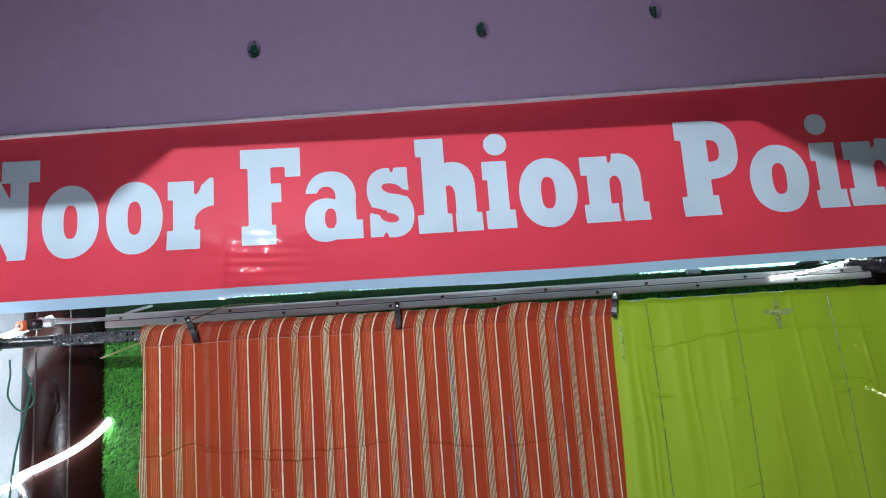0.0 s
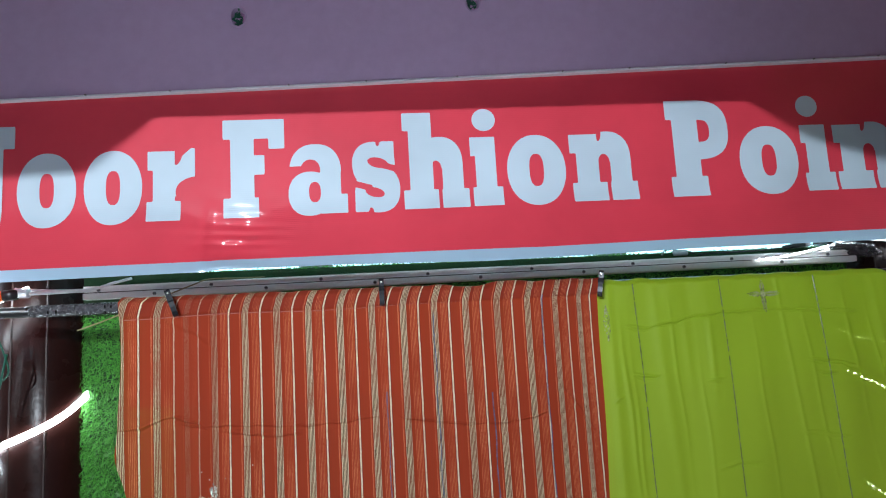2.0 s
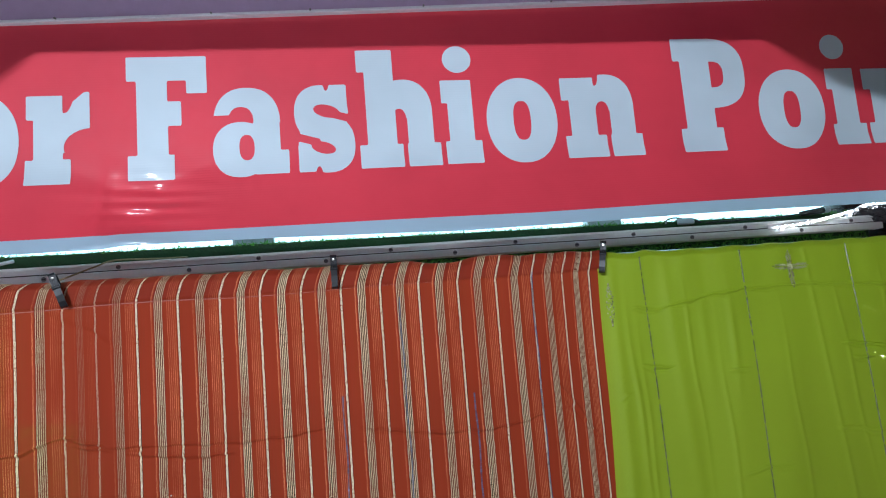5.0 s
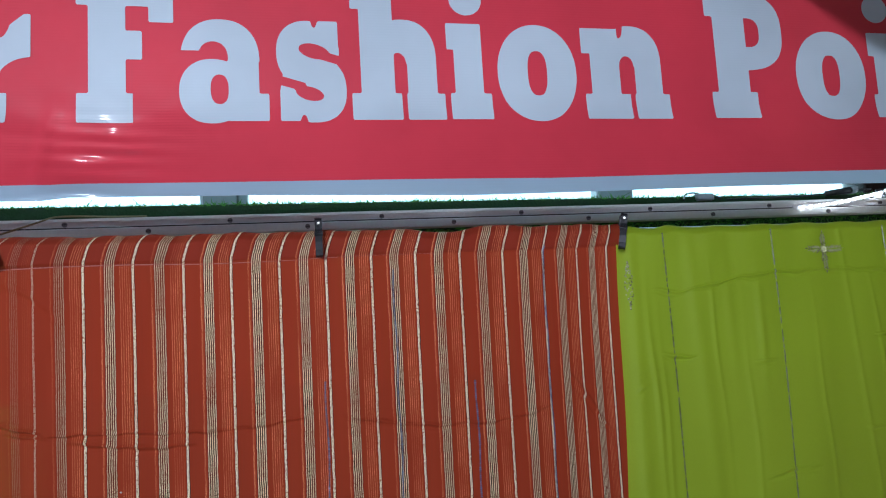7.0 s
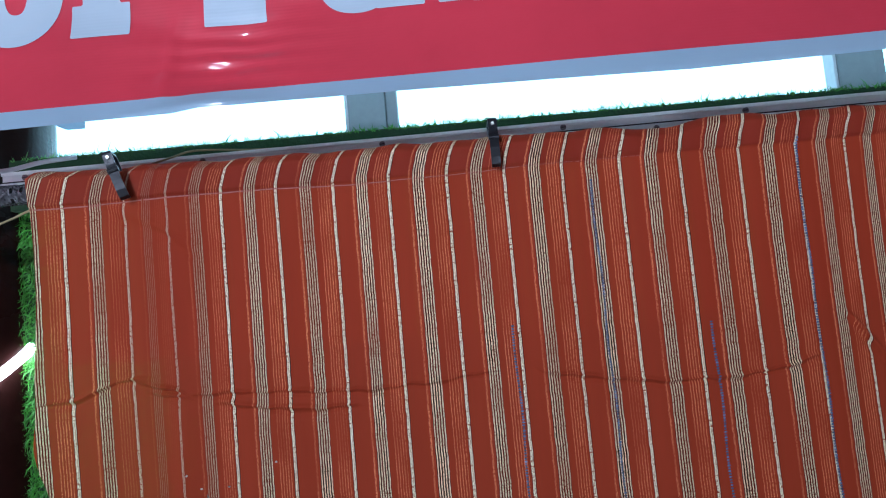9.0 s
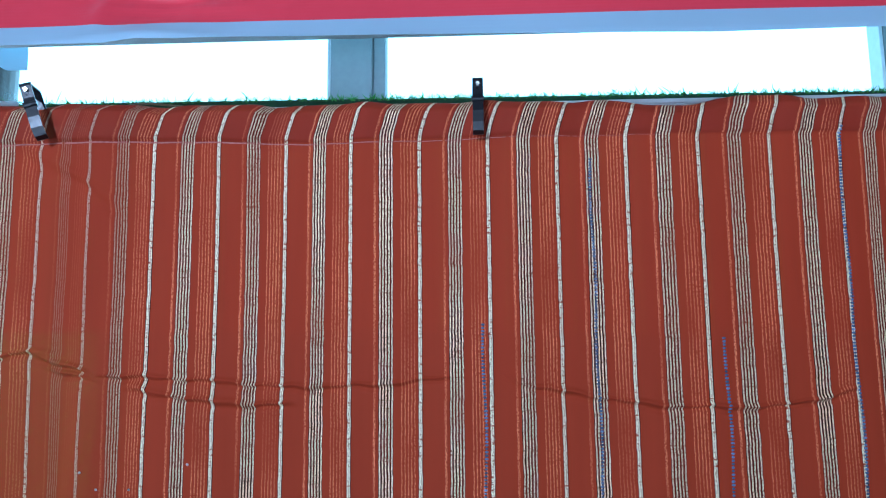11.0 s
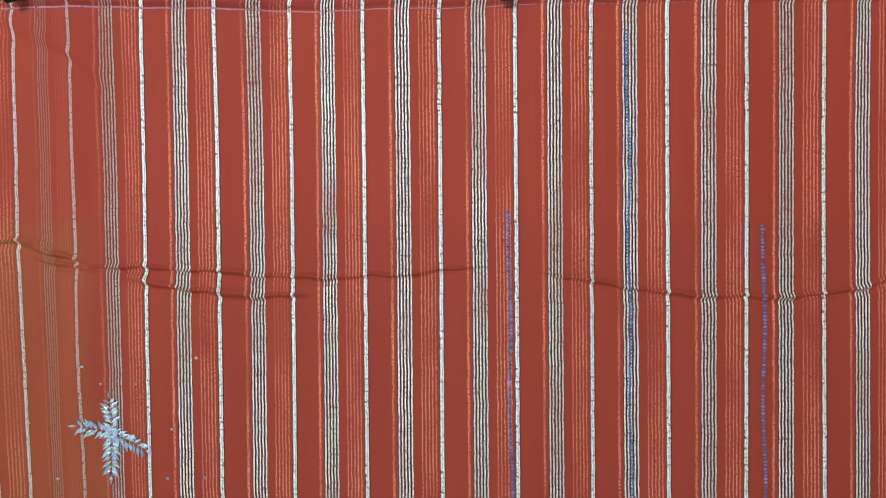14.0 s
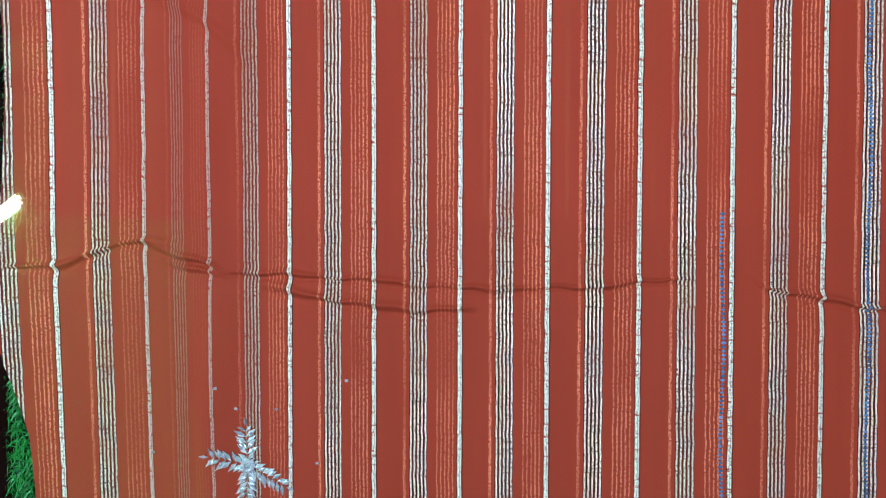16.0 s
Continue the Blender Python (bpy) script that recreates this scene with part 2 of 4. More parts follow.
def sheer_cloth(name, color, see):
    """Thin dyed crepe that lets a little light straight through."""
    m = surface(name, color, 0.6, 0.0, 0.10, 4.0, 500.0, 0.08)
    nt = m.node_tree
    b = nt.nodes["Principled BSDF"]
    out = nt.nodes["Material Output"]
    tr = nt.nodes.new("ShaderNodeBsdfTransparent")
    tr.inputs[0].default_value = (0.9, 1.0, 0.5, 1)
    tl = nt.nodes.new("ShaderNodeBsdfTranslucent")
    tl.inputs[0].default_value = rgba(color)
    m1, m2 = nt.nodes.new("ShaderNodeMixShader"), nt.nodes.new("ShaderNodeMixShader")
    m1.inputs[0].default_value, m2.inputs[0].default_value = 0.3, see
    nt.links.new(b.outputs[0], m1.inputs[1])
    nt.links.new(tl.outputs[0], m1.inputs[2])
    nt.links.new(m1.outputs[0], m2.inputs[1])
    nt.links.new(tr.outputs[0], m2.inputs[2])
    nt.links.new(m2.outputs[0], out.inputs[0])
    return m


CLOTH_A, CLOTH_B = (0.345, 0.037, 0.0115), (0.455, 0.054, 0.0165)
M_RED = vinyl("red_flex", (0.60, 0.041, 0.066))
M_WHITE_FLEX = vinyl("white_flex", (0.46, 0.56, 0.63))
M_BORDER = vinyl("pale_flex_border", (0.43, 0.57, 0.71), 0.45)
M_STRIPED = striped_cloth("striped_cloth")
M_GREEN = sheer_cloth("green_crepe", (0.36, 0.52, 0.015), 0.10)
M_CEIL = surface("lilac_paint", (0.44, 0.33, 0.50), 0.55, 0, 0.06, 2.0, 40.0, 0.03)
M_PINK = surface("pink_paint", (0.52, 0.28, 0.50), 0.5, 0, 0.08, 2.0, 40.0, 0.03)
M_WALL = surface("white_wall", (0.72, 0.75, 0.76), 0.45, 0, 0.08, 2.0, 60.0, 0.04)
M_GLOSSY = surface("glossy_white_panel", (0.80, 0.83, 0.86), 0.20, 0, 0.06, 2.0, 60.0, 0.03)
M_DARK = surface("dark_board", (0.012, 0.011, 0.013), 0.6, 0, 0.2, 3.0, 60.0, 0.05)
M_DARK.node_tree.nodes["Principled BSDF"].inputs["Specular IOR Level"].default_value = 0.08
M_LANE = surface("lane_plaster", (0.32, 0.31, 0.31), 0.8, 0, 0.15, 1.5, 30.0, 0.1)
M_FLOOR = surface("cement_floor", (0.42, 0.41, 0.40), 0.6, 0, 0.15, 1.5, 40.0, 0.1)
M_BROWN = surface("brown_laminate", (0.014, 0.004, 0.003), 0.30, 0, 0.25, 9.0, 90.0, 0.06)
M_BROWN.node_tree.nodes["Principled BSDF"].inputs["Specular IOR Level"].default_value = 0.15
M_SHELF = surface("brown_shelf", (0.13, 0.035, 0.03), 0.5, 0, 0.2, 8.0, 90.0, 0.06)
M_ALU = surface("pale_aluminium", (0.84, 0.86, 0.84), 0.38, 0.0, 0.06, 5.0, 200.0, 0.02)
M_TRIM = surface("white_trim", (0.72, 0.74, 0.78), 0.4, 0, 0.08, 6.0, 90.0, 0.03)
M_POST = surface("grey_post", (0.30, 0.33, 0.35), 0.5, 0, 0.08, 6.0, 90.0, 0.03)
M_ROD = surface("black_rod", (0.012, 0.012, 0.013), 0.28, 0, 0.3, 14.0, 120.0, 0.15)
M_FILM = surface("crumpled_film", (0.05, 0.05, 0.055), 0.10, 0, 0.5, 60.0, 160.0, 1.0)
M_CLIP = surface("black_steel", (0.012, 0.013, 0.016), 0.30, 0.5, 0.2, 20.0, 150.0, 0.04)
M_STEEL = surface("zinc_screw", (0.22, 0.22, 0.22), 0.35, 0.8, 0.2, 60.0, 300.0, 0.05)
M_GRASS = surface("plastic_grass", (0.06, 0.27, 0.025), 0.5, 0, 0.25, 12.0, 200.0, 0.05, island=True)
M_MAT = surface("grass_backing", (0.012, 0.05, 0.012), 0.8, 0, 0.25, 20.0, 200.0, 0.2)
M_BEAD = surface("blue_grey_bead", (0.15, 0.23, 0.36), 0.22, 0.35, 0.3, 60.0, 300.0, 0.05, island=True)
M_SILVER = surface("silver_sequin", (0.70, 0.72, 0.64), 0.28, 0.65, 0.3, 80.0, 400.0, 0.05, island=True)
M_DULL = surface("dull_sequin", (0.38, 0.40, 0.20), 0.28, 0.4, 0.35, 80.0, 400.0, 0.05, island=True)
M_THREAD = surface("pale_thread", (0.36, 0.11, 0.085), 0.7, 0, 0.35, 60.0, 400.0, 0.2)
M_WIRE_G = surface("green_wire", (0.01, 0.10, 0.06), 0.4, 0, 0.1)
M_WIRE_W = surface("white_wire", (0.75, 0.77, 0.78), 0.35, 0, 0.1)
M_JUTE = surface("jute_string", (0.30, 0.24, 0.12), 0.8, 0, 0.25, 60.0, 400.0, 0.3)
M_ORANGE = surface("orange_plastic", (0.85, 0.14, 0.02), 0.35, 0, 0.1)
M_BLACK = surface("black_plastic", (0.014, 0.014, 0.015), 0.35, 0, 0.15)
M_LED = glow("led_tube", (0.86, 0.95, 1.0), LED_GLOW)
M_DOT = glow("led_dot", (0.9, 0.97, 1.0), DOT_GLOW)
M_BACKDROP = glow("glowing_backdrop", (0.55, 0.93, 1.0), BACKDROP_GLOW)
M_CARD = surface("white_card", (0.38, 0.38, 0.365), 0.62, 0, 0.05, 5.0, 90.0, 0.02)
M_CARD_G = surface("leaf_green_print", (0.065, 0.18, 0.015), 0.62, 0, 0.15, 5.0, 90.0, 0.02)
M_CARD_D = surface("bottle_green_print", (0.01, 0.10, 0.055), 0.62, 0, 0.05)
M_CARD_L = surface("light_green_print", (0.24, 0.45, 0.06), 0.62, 0, 0.12, 4.0)
M_INK = surface("black_ink", (0.012, 0.012, 0.02), 0.62, 0, 0.1)
M_INK_R = surface("red_ink", (0.55, 0.04, 0.02), 0.62, 0, 0.1)
M_INK_W = surface("white_ink", (0.75, 0.78, 0.78), 0.62, 0, 0.05)
M_YELLOW = surface("yellow_board", (0.32, 0.16, 0.006), 0.45, 0, 0.12, 3.0)


# ---- tools ----
def world_of(ob):
    m = ob.matrix_basis.copy()
    return world_of(ob.parent) @ ob.matrix_parent_inverse @ m if ob.parent else m


def hang(ob, parent):
    """Makes ob a part of parent without moving it."""
    if parent:
        ob.parent = parent
        ob.matrix_parent_inverse = world_of(parent).inverted()


def link(name, bm, material, parent=None, label="", smooth=False):
    me = bpy.data.meshes.new(name)
    bm.to_mesh(me)
    bm.free()
    if material:
        me.materials.append(material)
    if smooth:
        for p in me.polygons:
            p.use_smooth = True
    ob = new(name, me)
    hang(ob, parent)
    if label:
        ob["label"] = label
    return ob


def part(name, bm, material, parent, label="", smooth=False):
    return link(name, bm, material, parent, label, smooth)


def thing(name, at, label, category, group="", kind=""):
    ob = new(name)
    ob.empty_display_size = 0.05
    ob.location = at
    return tagged(ob, label, category, group, kind)


def box(x0, x1, y0, y1, z0, z1, bevel=0.0, bm=None):
    bm = bm or bmesh.new()
    made = bmesh.ops.create_cube(bm, size=1.0)["verts"]
    bmesh.ops.transform(bm, matrix=Matrix.LocRotScale(((x0 + x1) / 2, (y0 + y1) / 2, (z0 + z1) / 2), None, (x1 - x0, y1 - y0, z1 - z0)), verts=made)
    if bevel:
        edges = list({e for v in made for e in v.link_edges})
        bmesh.ops.bevel(bm, geom=edges, offset=bevel, segments=2, affect="EDGES", profile=0.6)
    return bm


def rod(a, b, r, n=16, bm=None, r2=None):
    bm = bm or bmesh.new()
    a, b = Vector(a), Vector(b)
    q = (b - a).to_track_quat("Z", "Y").to_matrix().to_4x4()
    bmesh.ops.create_cone(bm, cap_ends=True, segments=n, radius1=r, radius2=r if r2 is None else r2, depth=(b - a).length, matrix=Matrix.Translation((a + b) / 2) @ q)
    return bm


def smooth_path(points, steps=8):
    """A rounded line through the points."""
    p = [Vector(q) for q in points]
    p = [2 * p[0] - p[1], *p, 2 * p[-1] - p[-2]]
    out = []
    for i in range(1, len(p) - 2):
        for k in range(steps):
            t = k / steps
            out.append(0.5 * (2 * p[i] + (p[i + 1] - p[i - 1]) * t + (2 * p[i - 1] - 5 * p[i] + 4 * p[i + 1] - p[i + 2]) * t * t + (3 * p[i] - p[i - 1] - 3 * p[i + 1] + p[i + 2]) * t ** 3))
    return out + [p[-2]]


def tube(points, r, n=8, bm=None, flat=1.0):
    """A round (or flattened) cord along the points."""
    bm = bm or bmesh.new()
    rings = []
    for i, p in enumerate(points):
        d = (points[min(i + 1, len(points) - 1)] - points[max(i - 1, 0)]).normalized()
        side = d.cross(Vector((0, 0, 1)))
        side = side.normalized() if side.length > 1e-4 else Vector((1, 0, 0))
        up = side.cross(d)
        rings.append([bm.verts.new(p + side * (r * flat * math.cos(2 * math.pi * k / n)) + up * (r * math.sin(2 * math.pi * k / n))) for k in range(n)])
    for a, b in zip(rings, rings[1:]):
        for k in range(n):
            bm.faces.new((a[k], a[(k + 1) % n], b[(k + 1) % n], b[k]))
    bm.faces.new(rings[0][::-1])
    bm.faces.new(rings[-1])
    return bm


def bead(bm, p, rx, ry, rz):
    """A small faceted bead."""
    v = [bm.verts.new((p[0] + rx * a, p[1] + ry * b, p[2] + rz * c)) for a, b, c in ((1, 0, .5), (1, 0, -.5), (-1, 0, .5), (-1, 0, -.5), (0, -1, .5), (0, -1, -.5), (0, 1, .5), (0, 1, -.5), (0, 0, 1), (0, 0, -1))]
    loop = (0, 4, 2, 6)
    for i in range(4):
        a, b = loop[i], loop[(i + 1) % 4]
        bm.faces.new((v[a], v[b], v[b + 1], v[a + 1]))
        bm.faces.new((v[8], v[b], v[a]))
        bm.faces.new((v[9], v[a + 1], v[b + 1]))


def sheet_mesh(name, P, W, material, parent=None, label=""):
    """A smooth mesh from a grid of places P[i][j] and woven coordinates W[i][j]."""
    n, k = P.shape[:2]
    idx = np.arange(n * k).reshape(n, k)
    faces = np.stack([idx[:-1, :-1], idx[:-1, 1:], idx[1:, 1:], idx[1:, :-1]], -1).reshape(-1, 4)
    me = bpy.data.meshes.new(name)
    me.from_pydata(P.reshape(-1, 3).tolist(), [], faces.tolist())
    uv = me.uv_layers.new(name="weave")
    flat = W.reshape(-1, 2)[faces.reshape(-1)]
    uv.data.foreach_set("uv", flat.reshape(-1).astype(np.float32))
    me.materials.append(material)
    me.polygons.foreach_set("use_smooth", np.ones(len(faces), dtype=bool))
    ob = new(name, me)
    hang(ob, parent)
    if label:
        ob["label"] = label
    return ob


def bell(v, c, w):
    return np.exp(-((v - c) / w) ** 2)


def words(name, text, size, m, material, parent, label="", bold=0.0, width=None, thick=0.0004):
    """Flat lettering in the built-in font, its baseline at m."""
    cu = bpy.data.curves.new(name, "FONT")
    cu.body, cu.size, cu.extrude, cu.offset = text, size, thick, bold
    tmp = bpy.data.objects.new(name, cu)
    scene.collection.objects.link(tmp)
    bpy.context.view_layer.update()
    me = bpy.data.meshes.new_from_object(tmp.evaluated_get(bpy.context.evaluated_depsgraph_get()))
    bpy.data.objects.remove(tmp)
    me.materials.clear()
    me.materials.append(material)
    if width:
        xs = [v.co.x for v in me.vertices]
        s = width / (max(xs) - min(xs))
        x0 = min(xs)
        for v in me.vertices:
            v.co.x = (v.co.x - x0) * s
    ob = new(name, me)
    ob.matrix_basis = m
    hang(ob, parent)
    if label:
        ob["label"] = label
    return ob

# ---- the large structure ----
BLOCKER_Z = 2.335
TOP0, TOP_SLOPE = 2.3265, 0.026


def slab(name, bm, material, label, category):
    return tagged(link(name, bm, material), label, category, "", "structure")


def prism(corners, z0, z1):
    bm = bmesh.new()
    lo = [bm.verts.new((x, y, z0)) for x, y in corners]
    hi = [bm.verts.new((x, y, z1)) for x, y in corners]
    bm.faces.new(lo[::-1])
    bm.faces.new(hi)
    for i in range(len(corners)):
        j = (i + 1) % len(corners)
        bm.faces.new((lo[i], lo[j], hi[j], hi[i]))
    return bm


# unseen sheet and upstand, added to block the key lamp except through the bay
slab("blocker_upstand", box(-2.3, 0.95, 0.702, 0.722, BLOCKER_Z + 0.0005, 3.099), M_TRIM, "unseen white board added on the sheet to block the lamp", "ceiling")
slab("ceiling", prism([(-2.3, 0.70), (-2.3, -0.30), (-1.6, -0.30), (-0.861, -0.143), (-0.683, 0.605), (0.327, 0.605), (-0.014, -0.051), (-0.30, -0.90), (0.75, -0.90), (0.80, 0.70)], BLOCKER_Z, BLOCKER_Z + 0.012), M_TRIM, "unseen white sheet added to block and shape the lamp's light", "ceiling")

# lilac board above the sign, with three oval openings through it
HOLES = ((-0.324, 2.517), (0.279, 2.548), (0.759, 2.583))
BOARD_Y = 1.664
board_bm = bmesh.new()
outline = [(-2.3, 2.30), (1.574, 2.30), (1.574, 3.1), (-2.3, 3.1)]
edges = []
ring = [board_bm.verts.new((x, BOARD_Y, z)) for x, z in outline]
for i in range(len(ring)):
    edges.append(board_bm.edges.new((ring[i], ring[(i + 1) % len(ring)])))
for hx, hz in HOLES:
    c = [board_bm.verts.new((hx + 0.0185 * math.cos(2 * math.pi * k / 28), BOARD_Y, hz + 0.0265 * math.sin(2 * math.pi * k / 28))) for k in range(28)]
    for k in range(28):
        edges.append(board_bm.edges.new((c[k], c[(k + 1) % 28])))
bmesh.ops.triangle_fill(board_bm, use_beauty=True, edges=edges)
got = bmesh.ops.extrude_face_region(board_bm, geom=board_bm.faces[:])
bmesh.ops.translate(board_bm, vec=(0, 0.010, 0), verts=[v for v in got["geom"] if isinstance(v, bmesh.types.BMVert)])
bmesh.ops.recalc_face_normals(board_bm, faces=board_bm.faces[:])
slab("wall_board", board_bm, M_CEIL, "lilac-painted board above the sign with three oval holes", "wall")
# unseen roof added to close the place from above
slab("ceiling_upper", prism([(-2.6, -3.1), (2.6, -3.1), (2.6, 2.9), (-2.6, 2.9)], 3.1, 3.16), M_DARK, "unseen dark roof added above the blocking sheet", "ceiling")
slab("trim_1", box(1.5745, 1.596, 1.650, 1.690, 2.30, 3.09, 0.002), M_POST, "pale edging strip of the lilac board", "trim")
slab("floor", prism([(-2.6, -3.1), (2.6, -3.1), (2.6, 2.9), (-2.6, 2.9)], -0.06, 0.0), M_FLOOR, "grey cement floor", "floor")
slab("wall_south", box(-2.6, 2.6, -3.1, -3.0, 0, 3.1), M_LANE, "grey plastered wall across the lane", "wall")
slab("wall_west", box(-2.6, -2.5, -3.0, 2.8, 0, 3.1), M_LANE, "grey plastered side wall", "wall")
slab("wall_east", box(1.90, 2.0, -3.0, 2.03, 0, 2.40), M_PINK, "pink-painted side wall", "wall")
# the unlit void beyond the lilac board is drawn as a near-black wall
slab("wall_east_upper", box(2.05, 2.15, -3.0, 2.03, 2.40, 3.1), M_DARK, "near-black wall put in for the dark void above the pink wall", "wall")
slab("wall_panel_1", box(1.55, 1.897, 2.0, 2.06, 0, 2.60), M_GLOSSY, "glossy white wall panel beside the column", "wall")
slab("wall_panel_2", box(-2.5, -0.99, 2.02, 2.08, 0, 2.60), M_POST, "pale grey wall panel behind the column", "wall")
slab("wall_north", box(-2.5, 2.6, 2.85, 2.9, 0, 3.1), M_LANE, "plain wall at the back", "wall")
# board above the opening, behind the sign
slab("wall_fascia", box(-2.3, 1.56, 1.700, 1.730, 1.93, 3.1), M_WALL, "board that carries the shop sign", "wall")
# plain sheet made to glow in place of the bright distance behind the opening
slab("backdrop", box(-1.7, 1.9, 2.60, 2.62, 1.55, 2.75), M_BACKDROP, "self-glowing pale backdrop sheet behind the opening", "backdrop")


def cornice():
    """White strip where sign and ceiling meet, with its nails."""
    t = slab("trim_2", box(-2.3, 1.56, 1.646, 1.6635, 0, 0.007, 0.002), M_TRIM, "white strip between shop sign and ceiling", "trim")
    t.matrix_basis = pose(0, 0, TOP0 - 0.002, 0, -math.degrees(math.atan(TOP_SLOPE)), 0)
    for i in range(14):
        x = -1.62 + 0.232 * i + 0.03 * math.sin(i * 2.3)
        part("nail", rod((x, 1.647, TOP0 + TOP_SLOPE * x + 0.004), (x, 1.641, TOP0 + TOP_SLOPE * x + 0.003), 0.0020, 8), M_STEEL, t)


cornice()


def cable_hole(x, z):
    t = thing("cable_hole", (x, BOARD_Y, z), "oval hole with a pale rim and green plastic leaves behind it", "wall hole", "holes in the lilac board")
    bm = bmesh.new()
    prof = ((1.12, 0.0), (1.08, -0.0025), (0.98, -0.003), (0.93, 0.0), (0.92, 0.012), (0.92, 0.026))
    rings = [[bm.verts.new((x + 0.0185 * r * math.cos(2 * math.pi * k / 28), BOARD_Y + h, z + 0.0265 * r * math.sin(2 * math.pi * k / 28))) for k in range(28)] for r, h in prof]
    for p, q in zip(rings, rings[1:]):
        for k in range(28):
            bm.faces.new((p[k], p[(k + 1) % 28], q[(k + 1) % 28], q[k]))
    part("rim", bm, M_CEIL, t, "", True)
    rnd = random.Random(int(1000 * (x + 2)))
    for k in range(34):
        a, r = rnd.uniform(0, 6.28), math.sqrt(rnd.random())
        p = Vector((x - 0.003 + 0.013 * r * math.cos(a), BOARD_Y + rnd.uniform(0.004, 0.024), z + 0.002 + 0.021 * r * math.sin(a)))
        w = Vector((rnd.uniform(-1, 1), rnd.uniform(-.4, .4), rnd.uniform(-1, 1))).normalized() * 0.0075
        s = Vector((-w.z, 0.001, w.x)) * 0.45
        bm = bmesh.new()
        bm.faces.new([bm.verts.new(q) for q in (p - w, p + s, p + w, p - s)])
        part("leaf", bm, M_FILL, t)
    part("back_cap", box(x - 0.03, x + 0.03, BOARD_Y + 0.027, BOARD_Y + 0.031, z - 0.035, z + 0.035), M_PINK, t)


M_FILL = surface("green_plastic_leaf", (0.004, 0.085, 0.05), 0.4, 0, 0.2, 30, 200, 0.05, island=True)
for hx, hz in HOLES:
    cable_hole(hx, hz)


# ---- the shop sign ----
def relief(x, z):
    """How far the sheet stands forward of its plane: slack waves, a crumpled patch shaped to catch the highlight, and
    bumps for reflected spots.
    """
    z0 = 2.030 - 0.060 * bell(x, -0.34, 0.10)
    k = np.clip((z0 - z) / (z0 - 1.885), 0, 1.2)
    d = 0.045 * k ** 1.5 + 0.0010 * np.sin(3.1 * x + 0.4) * np.sin(7.0 * z) + 0.0008 * np.sin(9.0 * x + 3.0 * z)
    patch = bell(x, -0.34, 0.10) * bell(z, 1.945, 0.065)
    d = d + 0.0020 * bell(x, -0.31, 0.075) * bell(z, 1.945, 0.045) * np.sin(260 * z + 15 * x)
    d = d + 0.0038 * bell(x, -0.33, 0.07) * bell(z, 1.940, 0.05) * np.sin(70 * z + 26 * x)
    d = d + patch * (0.0030 * np.sin(55 * x + 11 * np.sin(12 * z)) + 0.0004 * np.sin(210 * z + 8 * x))
    d = d + 0.006 * bell(x, -0.40 + 0.9 * np.clip(z - 1.96, 0, 1) ** 1.5, 0.011) * bell(z, 1.94, 0.06)
    # small bumps that shape the faint light spots and smudges reflected on the sheet
    d = d + 0.0004 * bell(z, 1.975, 0.02) * (bell(x, 0.02, 0.05) + bell(x, -0.14, 0.04)) * np.sin(180 * x)
    for k in range(9):
        d = d + 0.0004 * bell(x, -0.62 + 0.088 * k, 0.012) * bell(z, 2.19, 0.025)
    return d


SIGN_Y = 1.625


def leaning(x, z, lift):
    """Places the sheet: it leans back towards its top, scaled about the eye to fit the camera's view."""
    back = 0.005 + 0.088 * np.clip(z - 1.97, 0, 0.5)
    k = 1 + back / 1.575
    return np.stack([0.03 + (x - 0.03) * k, SIGN_Y + back - lift - relief(x, z), 1.68 + (z - 1.68) * k], -1)


def sheet_patch(name, x0, x1, zlo, zhi, material, parent, lift=0.0, nx=420, nz=70, label=""):
    X, T = np.meshgrid(np.linspace(x0, x1, nx), np.linspace(0, 1, nz))
    Z = zlo(X) * (1 - T) + zhi(X) * T
    return sheet_mesh(name, leaning(X, Z, lift), np.stack([X, Z], -1), material, parent, label)


sign = thing("shop_sign", (0, SIGN_Y, 1.87), "long red flex shop sign with white slab-serif lettering above hanging cloths", "shop sign")


def low_edge(x):
    z = np.interp(x, (-2.2, -1.0, -0.43, -0.385, -0.350, -0.10, 0.15, 0.25, 0.42, 0.75, 1.5), (1.853, 1.855, 1.8575, 1.857, 1.8612, 1.860, 1.854, 1.8515, 1.853, 1.858, 1.858))
    return z


def red_edge(x):
    return np.interp(x, (-2.2, -0.45, -0.38, -0.36, 0.1, 0.4, 0.75, 1.5), (1.882, 1.8835, 1.8835, 1.885, 1.8825, 1.8800, 1.8850, 1.8860)) + 0.0006 * np.sin(6 * x)


sheet_patch("red_sheet", -2.2, 1.535, red_edge, lambda x: 2.3125 + TOP_SLOPE * x, M_RED, sign, 0.0, 620, 120)
sheet_patch("white_border", -2.2, 1.535, low_edge, red_edge, M_BORDER, sign, 0.0005, 900, 8, "pale lower border of the sign")
part("backing_board", box(-2.2, 1.535, 1.676, 1.690, 1.94, 2.30), M_WALL, sign)


def torn_flap():
    """A torn corner of the sheet that hangs down behind the border."""
    X, T = np.meshgrid(np.linspace(-0.72, -0.592, 24), np.linspace(0, 1, 8))
    low = 1.908 + 0.045 * np.clip((-0.62 - X) / 0.09, 0, 1)
    Z = low * (1 - T) + 1.99 * T
    sheet_mesh("torn_flap", np.stack([X, 1.748 + 0.004 * np.sin(40 * X + 20 * Z), Z], -1), np.stack([X, Z], -1), M_BORDER, sign, "torn pale corner of the sheet")


torn_flap()


